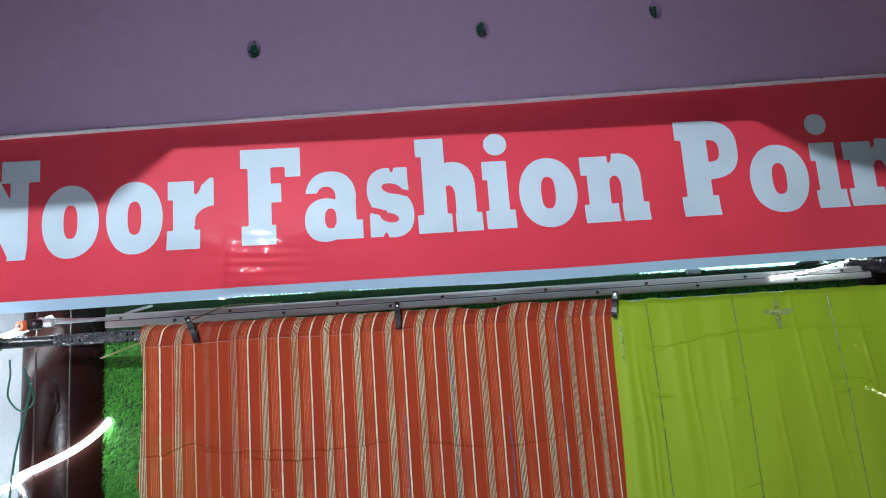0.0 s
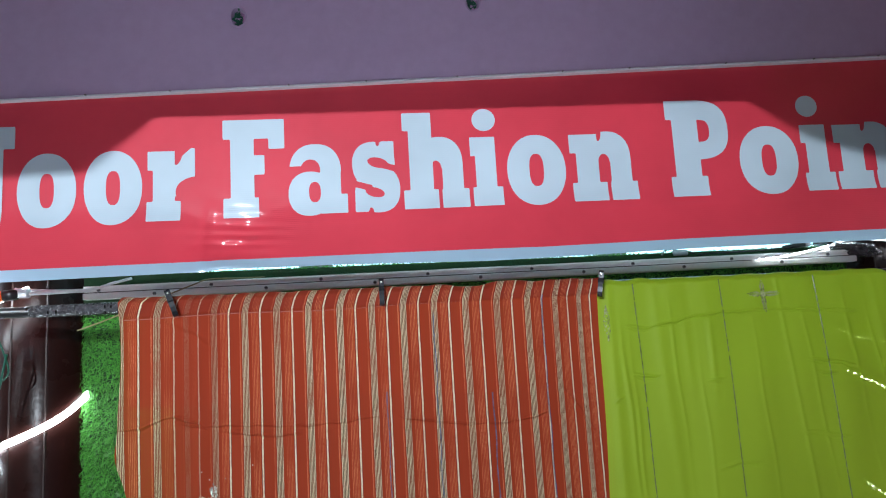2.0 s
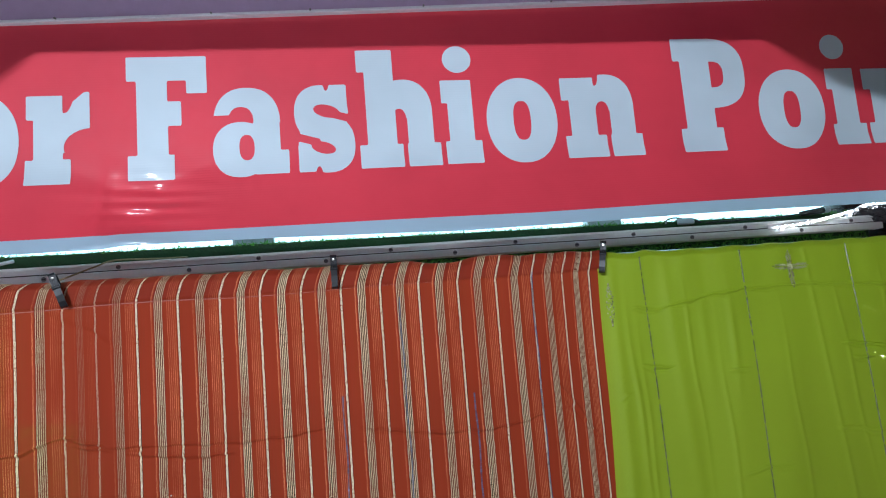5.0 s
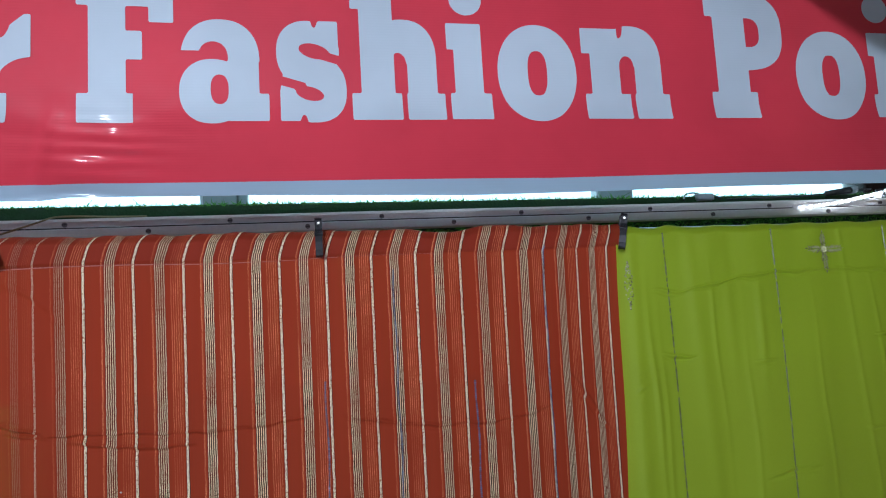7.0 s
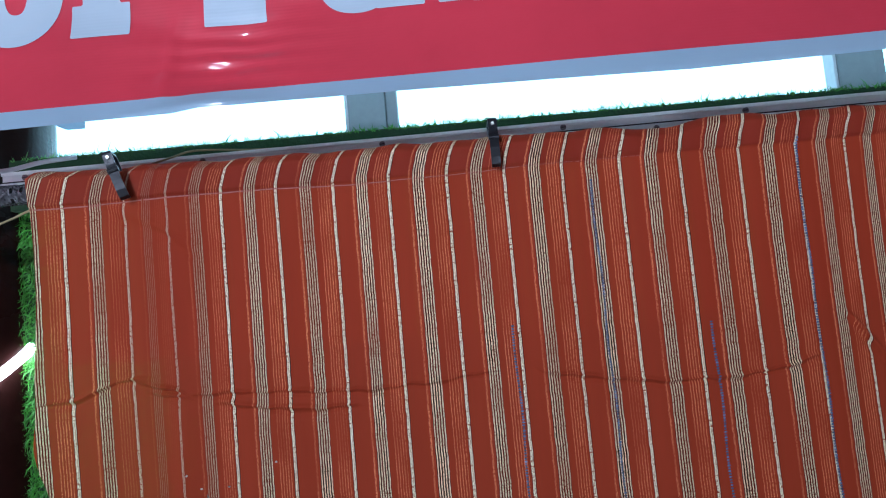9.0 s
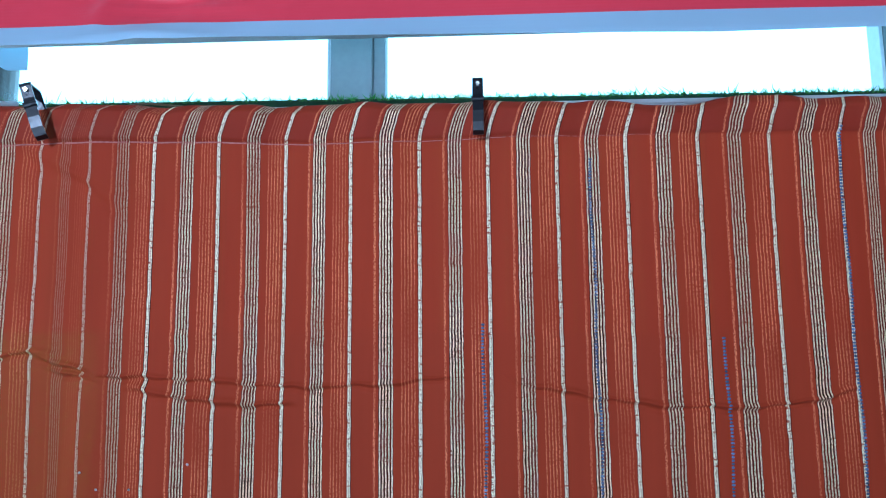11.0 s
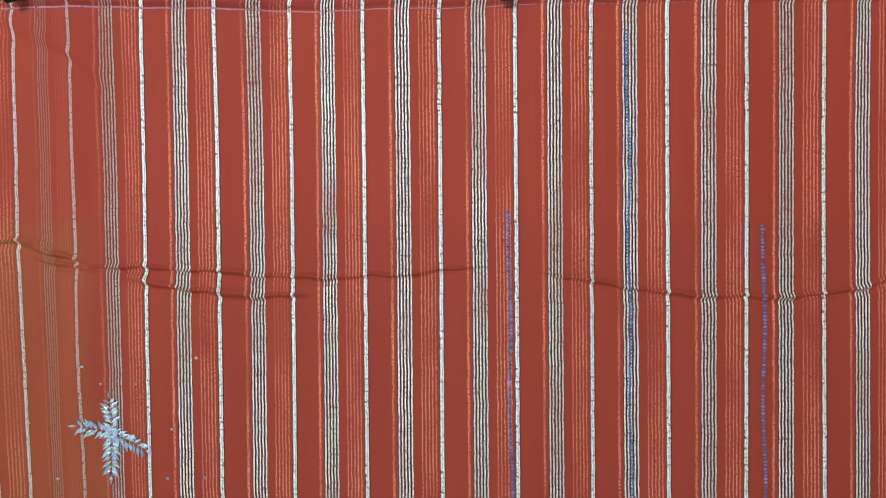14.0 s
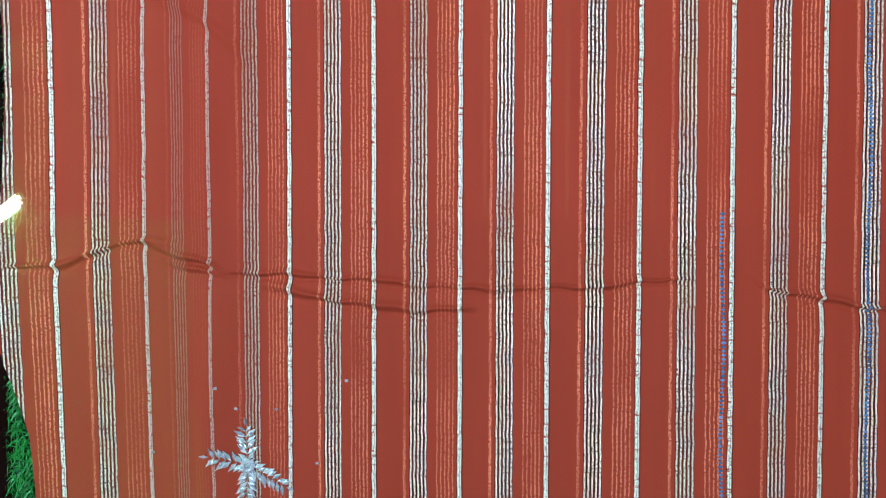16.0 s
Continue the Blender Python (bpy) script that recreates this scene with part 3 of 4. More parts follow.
def rect(x, y, x0, x1, y0, y1):
    return np.maximum(np.maximum(x0 - x, x - x1), np.maximum(y0 - y, y - y1))


def oval(x, y, cx, cy, rx, ry, p=2.0):
    return ((np.abs((x - cx) / rx) ** p + np.abs((y - cy) / ry) ** p) ** (1 / p) - 1) * min(rx, ry)


def both(*s):
    out = s[0]
    for q in s[1:]:
        out = np.minimum(out, q)
    return out


def less(a, *s):
    for q in s:
        a = np.maximum(a, -q)
    return a


CAP, LOW, SLAB = 0.245, 0.172, 0.048


def glyph_o(x, y, w):
    return less(oval(x, y, w / 2, LOW / 2, w / 2, LOW / 2 + 0.004, 2.1), oval(x, y, w / 2, LOW / 2, 0.122 * w, 0.041, 2.6))


def glyph_i(x, y, w, dot=(.48, .219)):
    return both(rect(x, y, 0, w, 0, SLAB), rect(x, y, .12 * w, .81 * w, 0, LOW + .003), rect(x, y, -.04 * w, .81 * w, LOW - SLAB + .003, LOW + .003), oval(x, y, dot[0] * w, dot[1], .0295, .0285))


def glyph_i_late(x, y, w):
    return glyph_i(x, y, w, (.30, .225))


def arch(x, y, w, top):
    """The right leg of n and h with its round shoulder."""
    leg = both(rect(x, y, .60 * w, .92 * w, 0, .11), np.maximum(oval(x, y, .56 * w, top - .068, .36 * w, .070, 2.3), .10 - y))
    leg = np.maximum(leg, .36 * w - x)
    foot = rect(x, y, .585 * w, w, 0, SLAB)
    hollow = both(rect(x, y, .42 * w, .585 * w, -.1, .10), oval(x, y, .505 * w, .10, .085 * w, .020))
    return less(both(leg, foot), hollow)


def glyph_n(x, y, w):
    notch = oval(x, y, .44 * w, LOW + .004, .05 * w, .022)
    left = both(rect(x, y, .08 * w, .42 * w, 0, LOW), rect(x, y, -.015 * w, .40 * w, LOW - SLAB, LOW), rect(x, y, 0, .53 * w, 0, SLAB))
    return both(left, less(arch(x, y, w, LOW + .004), notch))


def glyph_h(x, y, w):
    left = both(rect(x, y, .10 * w, .46 * w, 0, CAP - .002), rect(x, y, .01 * w, .46 * w, CAP - SLAB, CAP - .002), rect(x, y, 0, .53 * w, 0, SLAB))
    return both(left, arch(x, y, w, LOW + .006))


def glyph_r(x, y, w):
    left = both(rect(x, y, .13 * w, .58 * w, 0, LOW - .002), rect(x, y, .02 * w, .54 * w, LOW - SLAB, LOW - .002), rect(x, y, 0, .70 * w, 0, SLAB))
    ear = np.maximum(rect(x, y, .5 * w, w, .060, LOW + .004), -oval(x, y, w + .004, .070, .44 * w, .036))
    ear = np.maximum(ear, -oval(x, y, .60 * w, LOW + .012, .16 * w, .048))
    return both(left, np.maximum(ear, (y - (LOW - .028)) - (x - .60 * w) * 0.9))


def glyph_F(x, y, w):
    return both(rect(x, y, 0, .57 * w, 0, SLAB), rect(x, y, .12 * w, .50 * w, 0, CAP - .004), rect(x, y, 0, w, CAP - .052, CAP - .004), rect(x, y, .74 * w, w, CAP - .078, CAP - .004), rect(x, y, .45 * w, .67 * w, .104, .152))


def glyph_a(x, y, w):
    bowl = less(oval(x, y, .37 * w, .051, .37 * w, .055, 2.2), oval(x, y, .445 * w, .055, .10 * w, .025, 2.4))
    stem = both(rect(x, y, .545 * w, .89 * w, 0, .115), rect(x, y, .56 * w, w, 0, SLAB))
    top = np.maximum(oval(x, y, .46 * w, .103, .44 * w, .071, 2.3), .103 - y)
    top = less(top, oval(x, y, .38 * w, .108, .165 * w, .028, 2.2), rect(x, y, -.1 * w, .34 * w, .0, .120))
    return both(less(bowl, rect(x, y, .60 * w, 1.2 * w, .104, .2)), stem, top)


def glyph_s(x, y, w):
    body = both(oval(x, y, .46 * w, .118, .45 * w, .056, 2.3), oval(x, y, .53 * w, .054, .47 * w, .058, 2.3), rect(x, y, .60 * w, .90 * w, .122, LOW + .002), rect(x, y, .05 * w, .34 * w, -.001, .054))
    t = .16 * (x / w - .5) * .14
    cut_hi = both(oval(x, y + t, .55 * w, .122, .22 * w, .013), rect(x, y + .30 * (x - .6 * w), .58 * w, 1.3 * w, .108, .124))
    cut_lo = both(oval(x, y + t, .47 * w, .047, .20 * w, .012), rect(x, y + .30 * (x - .35 * w), -.3 * w, .42 * w, .052, .068))
    return less(body, cut_hi, cut_lo, rect(x, y, .52 * w, .60 * w, .150, .2) * 0 + oval(x, y, .56 * w, LOW + .008, .05 * w, .018), oval(x, y, .38 * w, -.010, .06 * w, .020))


def glyph_P(x, y, w):
    bowl = np.maximum(oval(x, y, .40 * w, .173, .530 * w, .078, 2.7), .3 * w - x)
    hollow = np.maximum(oval(x, y, .48 * w, .170, .165 * w, .029, 2.8), .47 * w - x)
    left = both(rect(x, y, .005 * w, .555 * w, 0, SLAB + .004), rect(x, y, .085 * w, .47 * w, 0, CAP), rect(x, y, -.003 * w, .50 * w, CAP - SLAB + .004, CAP + .006))
    return less(both(left, bowl), hollow)


def glyph_N(x, y, w):
    slant = x - .08 * w - (CAP - y) * .62 * w / CAP
    diagonal = np.maximum(np.maximum(-slant, slant - .36 * w) * .8, np.maximum(-y, y - CAP))
    return both(rect(x, y, .10 * w, .30 * w, 0, CAP), rect(x, y, 0, .42 * w, 0, SLAB), rect(x, y, 0, .40 * w, CAP - SLAB, CAP), np.maximum(diagonal, x - .88 * w), rect(x, y, .68 * w, .88 * w, 0, CAP), rect(x, y, .58 * w, w, CAP - SLAB - .006, CAP))


def glyph_t(x, y, w):
    hook = np.maximum(oval(x, y, .66 * w, .055, .36 * w, .058), y - .055)
    return both(rect(x, y, .26 * w, .66 * w, .05, .215), rect(x, y, 0, w, LOW - .055, LOW - .010), less(hook, oval(x, y, .86 * w, .066, .2 * w, .03)))


def letter(fn, x0, w, z0, material, step=0.0027):
    """Cuts a glyph out of the sheet: whole cells inside, clipped cells along its outline."""
    xs = np.arange(-0.02, w + 0.024, step)
    ys = np.arange(-0.012, CAP + 0.014, step)
    X, Y = np.meshgrid(xs, ys, indexing="ij")
    S = fn(X, Y, w)
    verts, faces, known = [], [], {}

    def vert(key, x, y):
        if key not in known:
            known[key] = len(verts)
            verts.append((x, y))
        return known[key]

    inside = S < 0
    for i, j in zip(*np.nonzero(inside[:-1, :-1] | inside[1:, :-1] | inside[1:, 1:] | inside[:-1, 1:])):
        ring = ((i, j), (i + 1, j), (i + 1, j + 1), (i, j + 1))
        poly = []
        for (p, q), (r, s) in zip(ring, ring[1:] + ring[:1]):
            if inside[p, q]:
                poly.append(vert((p, q), xs[p], ys[q]))
            if inside[p, q] != inside[r, s]:
                t = S[p, q] / (S[p, q] - S[r, s])
                lo, hi = min((p, q), (r, s)), max((p, q), (r, s))
                poly.append(vert((lo, hi), xs[p] + t * (xs[r] - xs[p]), ys[q] + t * (ys[s] - ys[q])))
        if len(poly) > 2:
            faces.append(poly)
    V = np.array(verts)
    x, z = V[:, 0] + x0, V[:, 1] + z0
    me = bpy.data.meshes.new("letter")
    me.from_pydata(leaning(x, z, 0.0012).tolist(), [], faces)
    me.materials.append(material)
    me.polygons.foreach_set("use_smooth", np.ones(len(faces), dtype=bool))
    ob = new("letter", me)
    hang(ob, sign)
    ob["label"] = "white printed letter"


for fn, x0, x1 in ((glyph_N, -1.045, -0.834), (glyph_o, -0.827, -0.694), (glyph_o, -0.677, -0.544), (glyph_r, -0.534, -0.422),
                   (glyph_F, -0.357, -0.211), (glyph_a, -0.204, -0.063), (glyph_s, -0.051, 0.064), (glyph_h, 0.073, 0.233), (glyph_i, 0.243, 0.317), (glyph_o, 0.330, 0.478), (glyph_n, 0.493, 0.659),
                   (glyph_P, 0.746, 0.920), (glyph_o, 0.931, 1.088), (glyph_i_late, 1.104, 1.185), (glyph_n, 1.193, 1.373), (glyph_t, 1.378, 1.478)):
    letter(fn, x0, x1 - x0, 1.9915 + 0.006 * x0, M_WHITE_FLEX)


# ---- behind the cloths: rail, posts, grass ----
rail = thing("aluminium_rail", (0, 1.79, 1.83), "long pale aluminium rail with screws under the shop sign", "rail")
RAIL_LO, RAIL_HI, RAIL_Y = 1.826, 1.860, 1.785
part("rail_body", box(-0.745, 1.325, RAIL_Y, RAIL_Y + 0.022, RAIL_LO, RAIL_HI, 0.0025), M_ALU, rail)
part("lower_lip", box(-0.745, 1.325, RAIL_Y - 0.006, RAIL_Y - 0.0005, RAIL_LO, RAIL_LO + 0.016, 0.002), M_ALU, rail)
part("upper_lip", box(-0.745, 1.325, RAIL_Y - 0.003, RAIL_Y - 0.0005, RAIL_HI - 0.006, RAIL_HI, 0.001), M_ALU, rail)
for i in range(15):
    x, z = -0.708 + 0.1395 * i, (RAIL_LO + 0.008 if i % 2 else RAIL_LO + 0.024)
    y = RAIL_Y - (0.006 if i % 2 else 0.0)
    s = part("screw", rod((x, y + 0.002, z), (x, y - 0.0022, z), 0.0046, 12), M_STEEL, rail, "dull zinc screw")
    part("slot", box(x - 0.0035, x + 0.0035, y - 0.0027, y - 0.0021, z - 0.0008, z + 0.0008), M_BLACK, s)

for x in (-0.174, 0.682):
    p = thing("frame_post", (x, 1.93, 0), "grey metal upright in the opening behind the rail", "post", "uprights")
    part("upright", box(x - 0.044, x + 0.022, 1.915, 1.955, 0.0, 2.60, 0.003), M_POST, p)
    part("flange", box(x + 0.0225, x + 0.042, 1.925, 1.955, 0.0, 2.60, 0.002), M_POST, p)
    part("edge_bead", box(x - 0.050, x - 0.0445, 1.920, 1.950, 0.0, 2.60, 0.001), M_TRIM, p)

slab("grass_wall", box(-0.81, 1.33, 1.900, 1.912, 0.0, 1.835), M_MAT, "green backing board of the artificial grass", "wall")
ledge = box(-0.765, 1.33, 1.832, 1.846, 1.80, 1.883)
for v in ledge.verts:
    v.co.z -= 0.007 * (v.co.x - 0.40)
slab("grass_ledge", ledge, M_MAT, "green backing strip behind the rail", "wall")
part("groove", box(-0.745, 1.325, RAIL_Y - 0.0035, RAIL_Y - 0.0005, RAIL_LO + 0.0165, RAIL_LO + 0.0182), M_BLACK, rail, "dark groove along the rail")


def grass(name, label, spots, seed, size):
    """Short curved blades that grow out of the backing."""
    rnd = random.Random(seed)
    V, F = [], []
    for x, y, z, up in spots(rnd):
        ln = size * rnd.uniform(0.6, 1.35) * (1.9 if up and rnd.random() < 0.06 else 1.0)
        a = rnd.uniform(0, 6.283)
        out = Vector((math.cos(a) * 0.75, -0.55 if not up else rnd.uniform(-0.5, 0.3), math.sin(a) * 0.75 - 0.15 if not up else rnd.uniform(0.35, 1.0))).normalized()
        side = out.cross(Vector((0.2, 1, 0.1))).normalized() * (0.0011 if not up else 0.0008)
        bend = Vector((0, 0, -ln * 0.35)) if not up else Vector((rnd.uniform(-.3, .3) * ln, 0, 0))
        p = Vector((x, y, z))
        m, e = p + out * ln * 0.55, p + out * ln + bend
        k = len(V)
        V += [p - side, p + side, m - side * 0.9, m + side * 0.9, e]
        F += [(k, k + 1, k + 3, k + 2), (k + 2, k + 3, k + 4)]
    me = bpy.data.meshes.new(name)
    me.from_pydata([v[:] for v in V], [], F)
    me.materials.append(M_GRASS)
    return tagged(new(name, me), label, "artificial grass", "", "stuff")


def wall_spots(rnd):
    for _ in range(17000):
        yield rnd.uniform(-0.81, -0.50), 1.900, rnd.uniform(1.10, 1.826), False
    for _ in range(2600):
        yield rnd.uniform(-0.5, 1.32), 1.832, rnd.uniform(1.80, 1.827), False


def top_spots(rnd):
    for _ in range(1700):
        x = rnd.uniform(-0.76, 1.32)
        yield x, 1.833, 1.879 - 0.007 * (x - 0.40), True
grass("grass_pile", "bright green artificial grass on the wall", wall_spots, 3, 0.016)
grass("grass_fringe", "frayed artificial grass blades above the rail", top_spots, 5, 0.011)


# ---- columns and their light strips ----
def column(x, y, r, label):
    t = thing("column", (x, y, 0), label, "column", "brown columns")
    bm = bmesh.new()
    n = 40
    for z0, z1, rr in ((0.0, 2.6, r),):
        rod((x, y, z0), (x, y, z1), rr, n, bm)
    part("shaft", bm, M_BROWN, t, "", True)
    for a in (-20, 21):
        q = math.radians(a)
        px, py = x + r * math.sin(q), y - r * math.cos(q)
        part("seam", box(px - 0.002, px + 0.002, py - 0.0015, py + 0.003, 0.02, 2.58), M_SEAM, t)


M_SEAM = surface("worn_seam", (0.028, 0.016, 0.013), 0.4, 0, 0.5, 40.0, 200.0, 0.2)
column(-0.903, 1.955, 0.124, "glossy dark brown round column wound with a light strip")
column(1.455, 1.94, 0.118, "glossy dark brown round column behind the green cloth")


def light_strip(points, label, solid):
    """solid: a glowing tube; else a white tape with single diodes."""
    path = smooth_path(points, 10)
    t = thing("light_strip", points[0], label, "light strip", "light strips")
    if solid:
        part("tube", tube(path, 0.0085, 8), M_LED, t, "", True)
        part("end_cap", rod(path[0], path[0] + (path[0] - path[1]).normalized() * 0.012, 0.0075, 10), M_WIRE_W, t)
        return
    part("tape", tube([p + Vector((0, 0.004, 0)) for p in path], 0.005, 6, None, 0.3), M_WIRE_W, t)
    run, last, k = 0.0, path[0], 0
    for p in path[1:]:
        run += (p - last).length
        last = p
        if run > 0.0125:
            run = 0.0
            bm = bmesh.new()
            bmesh.ops.create_icosphere(bm, subdivisions=1, radius=0.0027, matrix=Matrix.Translation(p - Vector((0, 0.002, 0))))
            part("diode", bm, M_DOT, t)


def round_left(a0, a1, z0, z1, r=0.133):
    return [(-0.903 + r * math.sin(math.radians(a0 + (a1 - a0) * k / 8)), 1.955 - r * math.cos(math.radians(a0 + (a1 - a0) * k / 8)), z0 + (z1 - z0) * (k / 8) + 0.045 * (k / 8) ** 4) for k in range(9)]


light_strip([(-1.30, 1.80, 1.37), (-1.12, 1.84, 1.405)] + round_left(-75, 60, 1.44, 1.530) + [(-0.785, 1.905, 1.588), (-0.783, 1.930, 1.608), (-0.789, 1.960, 1.625), (-0.800, 1.99, 1.640)], "glowing cool-white light strip wound round the column", True)
light_strip([(-1.40, 1.90, 1.86), (-1.20, 1.88, 1.80), (-1.03, 1.80, 1.815), (-0.93, 1.79, 1.845), (-0.885, 1.80, 1.862)], "glowing cool-white light strip behind the rod", True)
light_strip([(-1.45, 1.48, 1.70), (-1.27, 1.50, 1.86), (-1.14, 1.53, 1.912), (-1.07, 1.545, 1.900), (-1.04, 1.560, 1.862), (-0.98, 1.600, 1.835), (-0.955, 1.640, 1.812)], "glowing cool-white light strip below the sign", True)
light_strip([(1.245, 1.80, 1.648), (1.30, 1.785, 1.618), (1.365, 1.775, 1.602), (1.45, 1.775, 1.588), (1.56, 1.84, 1.566)], "cool-white diode strip behind the green cloth", False)
light_strip([(1.250, 1.80, 1.540), (1.30, 1.785, 1.508), (1.365, 1.775, 1.474), (1.45, 1.785, 1.425), (1.54, 1.83, 1.375)], "cool-white diode strip behind the green cloth", False)
light_strip([(1.24, 1.80, 1.855), (1.29, 1.785, 1.885), (1.38, 1.80, 1.890), (1.50, 1.81, 1.878), (1.60, 1.86, 1.872)], "cool-white diode strip round the column", False)
light_strip([(1.43, 1.79, 1.888), (1.50, 1.80, 1.868), (1.56, 1.83, 1.845), (1.62, 1.86, 1.815)], "cool-white diode strip hanging at the column", False)
light_strip([(1.265, 1.80, 1.245), (1.31, 1.785, 1.205), (1.365, 1.775, 1.180), (1.45, 1.785, 1.140), (1.54, 1.83, 1.090)], "cool-white diode strip behind the green cloth", False)
# glowing dots added along the rail in place of the strip's reflection on it
light_strip([(1.02, 1.776, 1.842), (1.12, 1.774, 1.850), (1.20, 1.774, 1.863), (1.255, 1.782, 1.873)], "glowing dots standing for the light strip's reflection on the rail", False)

wrap = bmesh.new()
bmesh.ops.create_icosphere(wrap, subdivisions=4, radius=1.0)
for v in wrap.verts:
    k = 1 + 0.30 * noise.noise(v.co * 2.1) + 0.16 * noise.noise(v.co * 5.3)
    v.co = Vector((1.335 + 0.075 * v.co.x * k, 1.800 + 0.030 * v.co.y * k, 1.862 + 0.020 * v.co.z * k - 0.012 * v.co.x))
tagged(link("plastic_wrap", wrap, M_FILM, None, "", True), "crumpled black plastic tied round the column and rail", "plastic wrap")


# ---- hanging rod ----
hang_rod = thing("hanging_rod", (-0.6, 1.640, 1.785), "black hanging rod partly wrapped in clear film", "rod")
ROD_Y, ROD_R = 1.650, 0.0125


def rod_z(x):
    return 1.789 - 0.006 * x


part("bar", rod((-0.98, ROD_Y, rod_z(-0.98)), (1.44, ROD_Y, rod_z(1.44)), ROD_R, 20), M_ROD, hang_rod, "", True)
bm = bmesh.new()
rnd = random.Random(4)
rings = []
for i in range(60):
    x = -0.80 + i * 0.0045
    rings.append([bm.verts.new((x, ROD_Y + (ROD_R + 0.0010 + 0.0014 * rnd.random()) * math.cos(k * math.pi / 6), rod_z(x) + (ROD_R + 0.0010 + 0.0014 * rnd.random()) * math.sin(k * math.pi / 6))) for k in range(12)])
for p, q in zip(rings, rings[1:]):
    for k in range(12):
        if rnd.random() > 0.06:
            bm.faces.new((p[k], p[(k + 1) % 12], q[(k + 1) % 12], q[k]))
part("film_wrap", bm, M_FILM, hang_rod, "torn clear plastic film", True)
part("end_knob", rod((-0.995, ROD_Y, rod_z(-0.99)), (-0.965, ROD_Y, rod_z(-0.97)), 0.018, 16), M_BLACK, hang_rod)
for k in range(3):
    pts = [Vector((-0.935 + 0.004 * k + 0.002 * math.sin(a), ROD_Y + 0.0155 * math.cos(a), rod_z(-0.93) + 0.0155 * math.sin(a))) for a in np.linspace(0, 6.28, 18)]
    part("wire_tie", tube(pts, 0.0018, 6), M_JUTE, hang_rod)


def cord(name, points, r, material, label, category, steps=10):
    return tagged(link(name, tube(smooth_path(points, steps), r, 8), material, None, "", True), label, category)


cord("cable", [(-0.91, 1.66, 1.755), (-0.93, 1.70, 1.72), (-0.945, 1.72, 1.67), (-0.915, 1.72, 1.635), (-0.885, 1.72, 1.66), (-0.90, 1.70, 1.74)], 0.0022, M_WIRE_G, "thin green cable looped below the rod", "cable")
cord("cable", [(-0.885, 1.71, 1.70), (-0.905, 1.72, 1.62), (-0.925, 1.72, 1.52), (-0.935, 1.72, 1.36), (-0.93, 1.72, 1.0)], 0.0026, M_WIRE_G, "thin green cable hanging beside the column", "cable")
cord("cable", [(-0.86, 1.69, 1.852), (-0.78, 1.70, 1.845), (-0.70, 1.72, 1.846), (-0.66, 1.75, 1.862), (-0.63, 1.79, 1.876)], 0.0035, M_WIRE_W, "white cable along the rail", "cable")
cord("string", [(-0.56, 1.655, 1.792), (-0.52, 1.70, 1.818), (-0.46, 1.74, 1.848), (-0.43, 1.765, 1.862), (-0.36, 1.80, 1.865), (-0.30, 1.815, 1.866)], 0.0016, M_JUTE, "frayed jute string tied over the rail", "string")
cord("string", [(-0.70, 1.655, 1.745), (-0.65, 1.66, 1.762), (-0.60, 1.652, 1.778)], 0.0016, M_JUTE, "jute string under the rod", "string")
cord("cable", [(0.775, 1.80, 1.869), (0.80, 1.83, 1.886), (0.84, 1.85, 1.890), (0.875, 1.84, 1.874), (0.95, 1.82, 1.872), (1.05, 1.82, 1.873), (1.13, 1.82, 1.877), (1.25, 1.81, 1.885)], 0.0020, M_BLACK, "thin dark cable on top of the rail", "cable")
plug = thing("cable_plug", (0.845, 1.83, 1.873), "small grey cable connector on the rail", "plug")
part("plug_body", box(0.822, 0.866, 1.826, 1.842, 1.871, 1.887, 0.005), M_POST, plug, "", True)
part("plug_tip", rod((0.866, 1.834, 1.881), (0.885, 1.834, 1.875), 0.004, 8), M_BLACK, plug)
adaptor = thing("cable_joint", (1.17, 1.82, 1.872), "dark cable joint on the rail", "cable joint")
part("sleeve", rod((1.14, 1.82, 1.878), (1.20, 1.815, 1.884), 0.006, 10, None, 0.008), M_BLACK, adaptor, "", True)
part("collar", rod((1.20, 1.815, 1.884), (1.214, 1.814, 1.886), 0.009, 10), M_POST, adaptor, "", True)

socket = thing("bulb_holder", (-0.875, 1.66, 1.833), "black lamp holder with orange face on a white arm", "lamp holder")
part("holder_body", rod((-0.868, 1.655, 1.834), (-0.838, 1.665, 1.838), 0.0130, 20), M_BLACK, socket, "", True)
f = part("orange_face", rod((-0.880, 1.640, 1.832), (-0.874, 1.654, 1.833), 0.0125, 24, None, 0.0135), M_ORANGE, socket, "orange ring face")
part("face_hole", rod((-0.8815, 1.6365, 1.8315), (-0.8795, 1.642, 1.832), 0.004, 14), M_BLACK, f)
part("arm_clamp", box(-0.846, -0.815, 1.655, 1.675, 1.828, 1.850, 0.003), M_WIRE_W, socket)
part("arm", rod((-0.82, 1.668, 1.838), (-0.69, 1.70, 1.842), 0.0045, 12), M_WIRE_W, socket, "", True)


# ---- cloths ----
LINES_X = (-0.702, -0.625, -0.545, -0.468, -0.415, -0.348, -0.277, -0.204, -0.131, -0.056, 0.018, 0.092, 0.166, 0.242, 0.318, 0.391, 0.455, 0.510, 0.58)


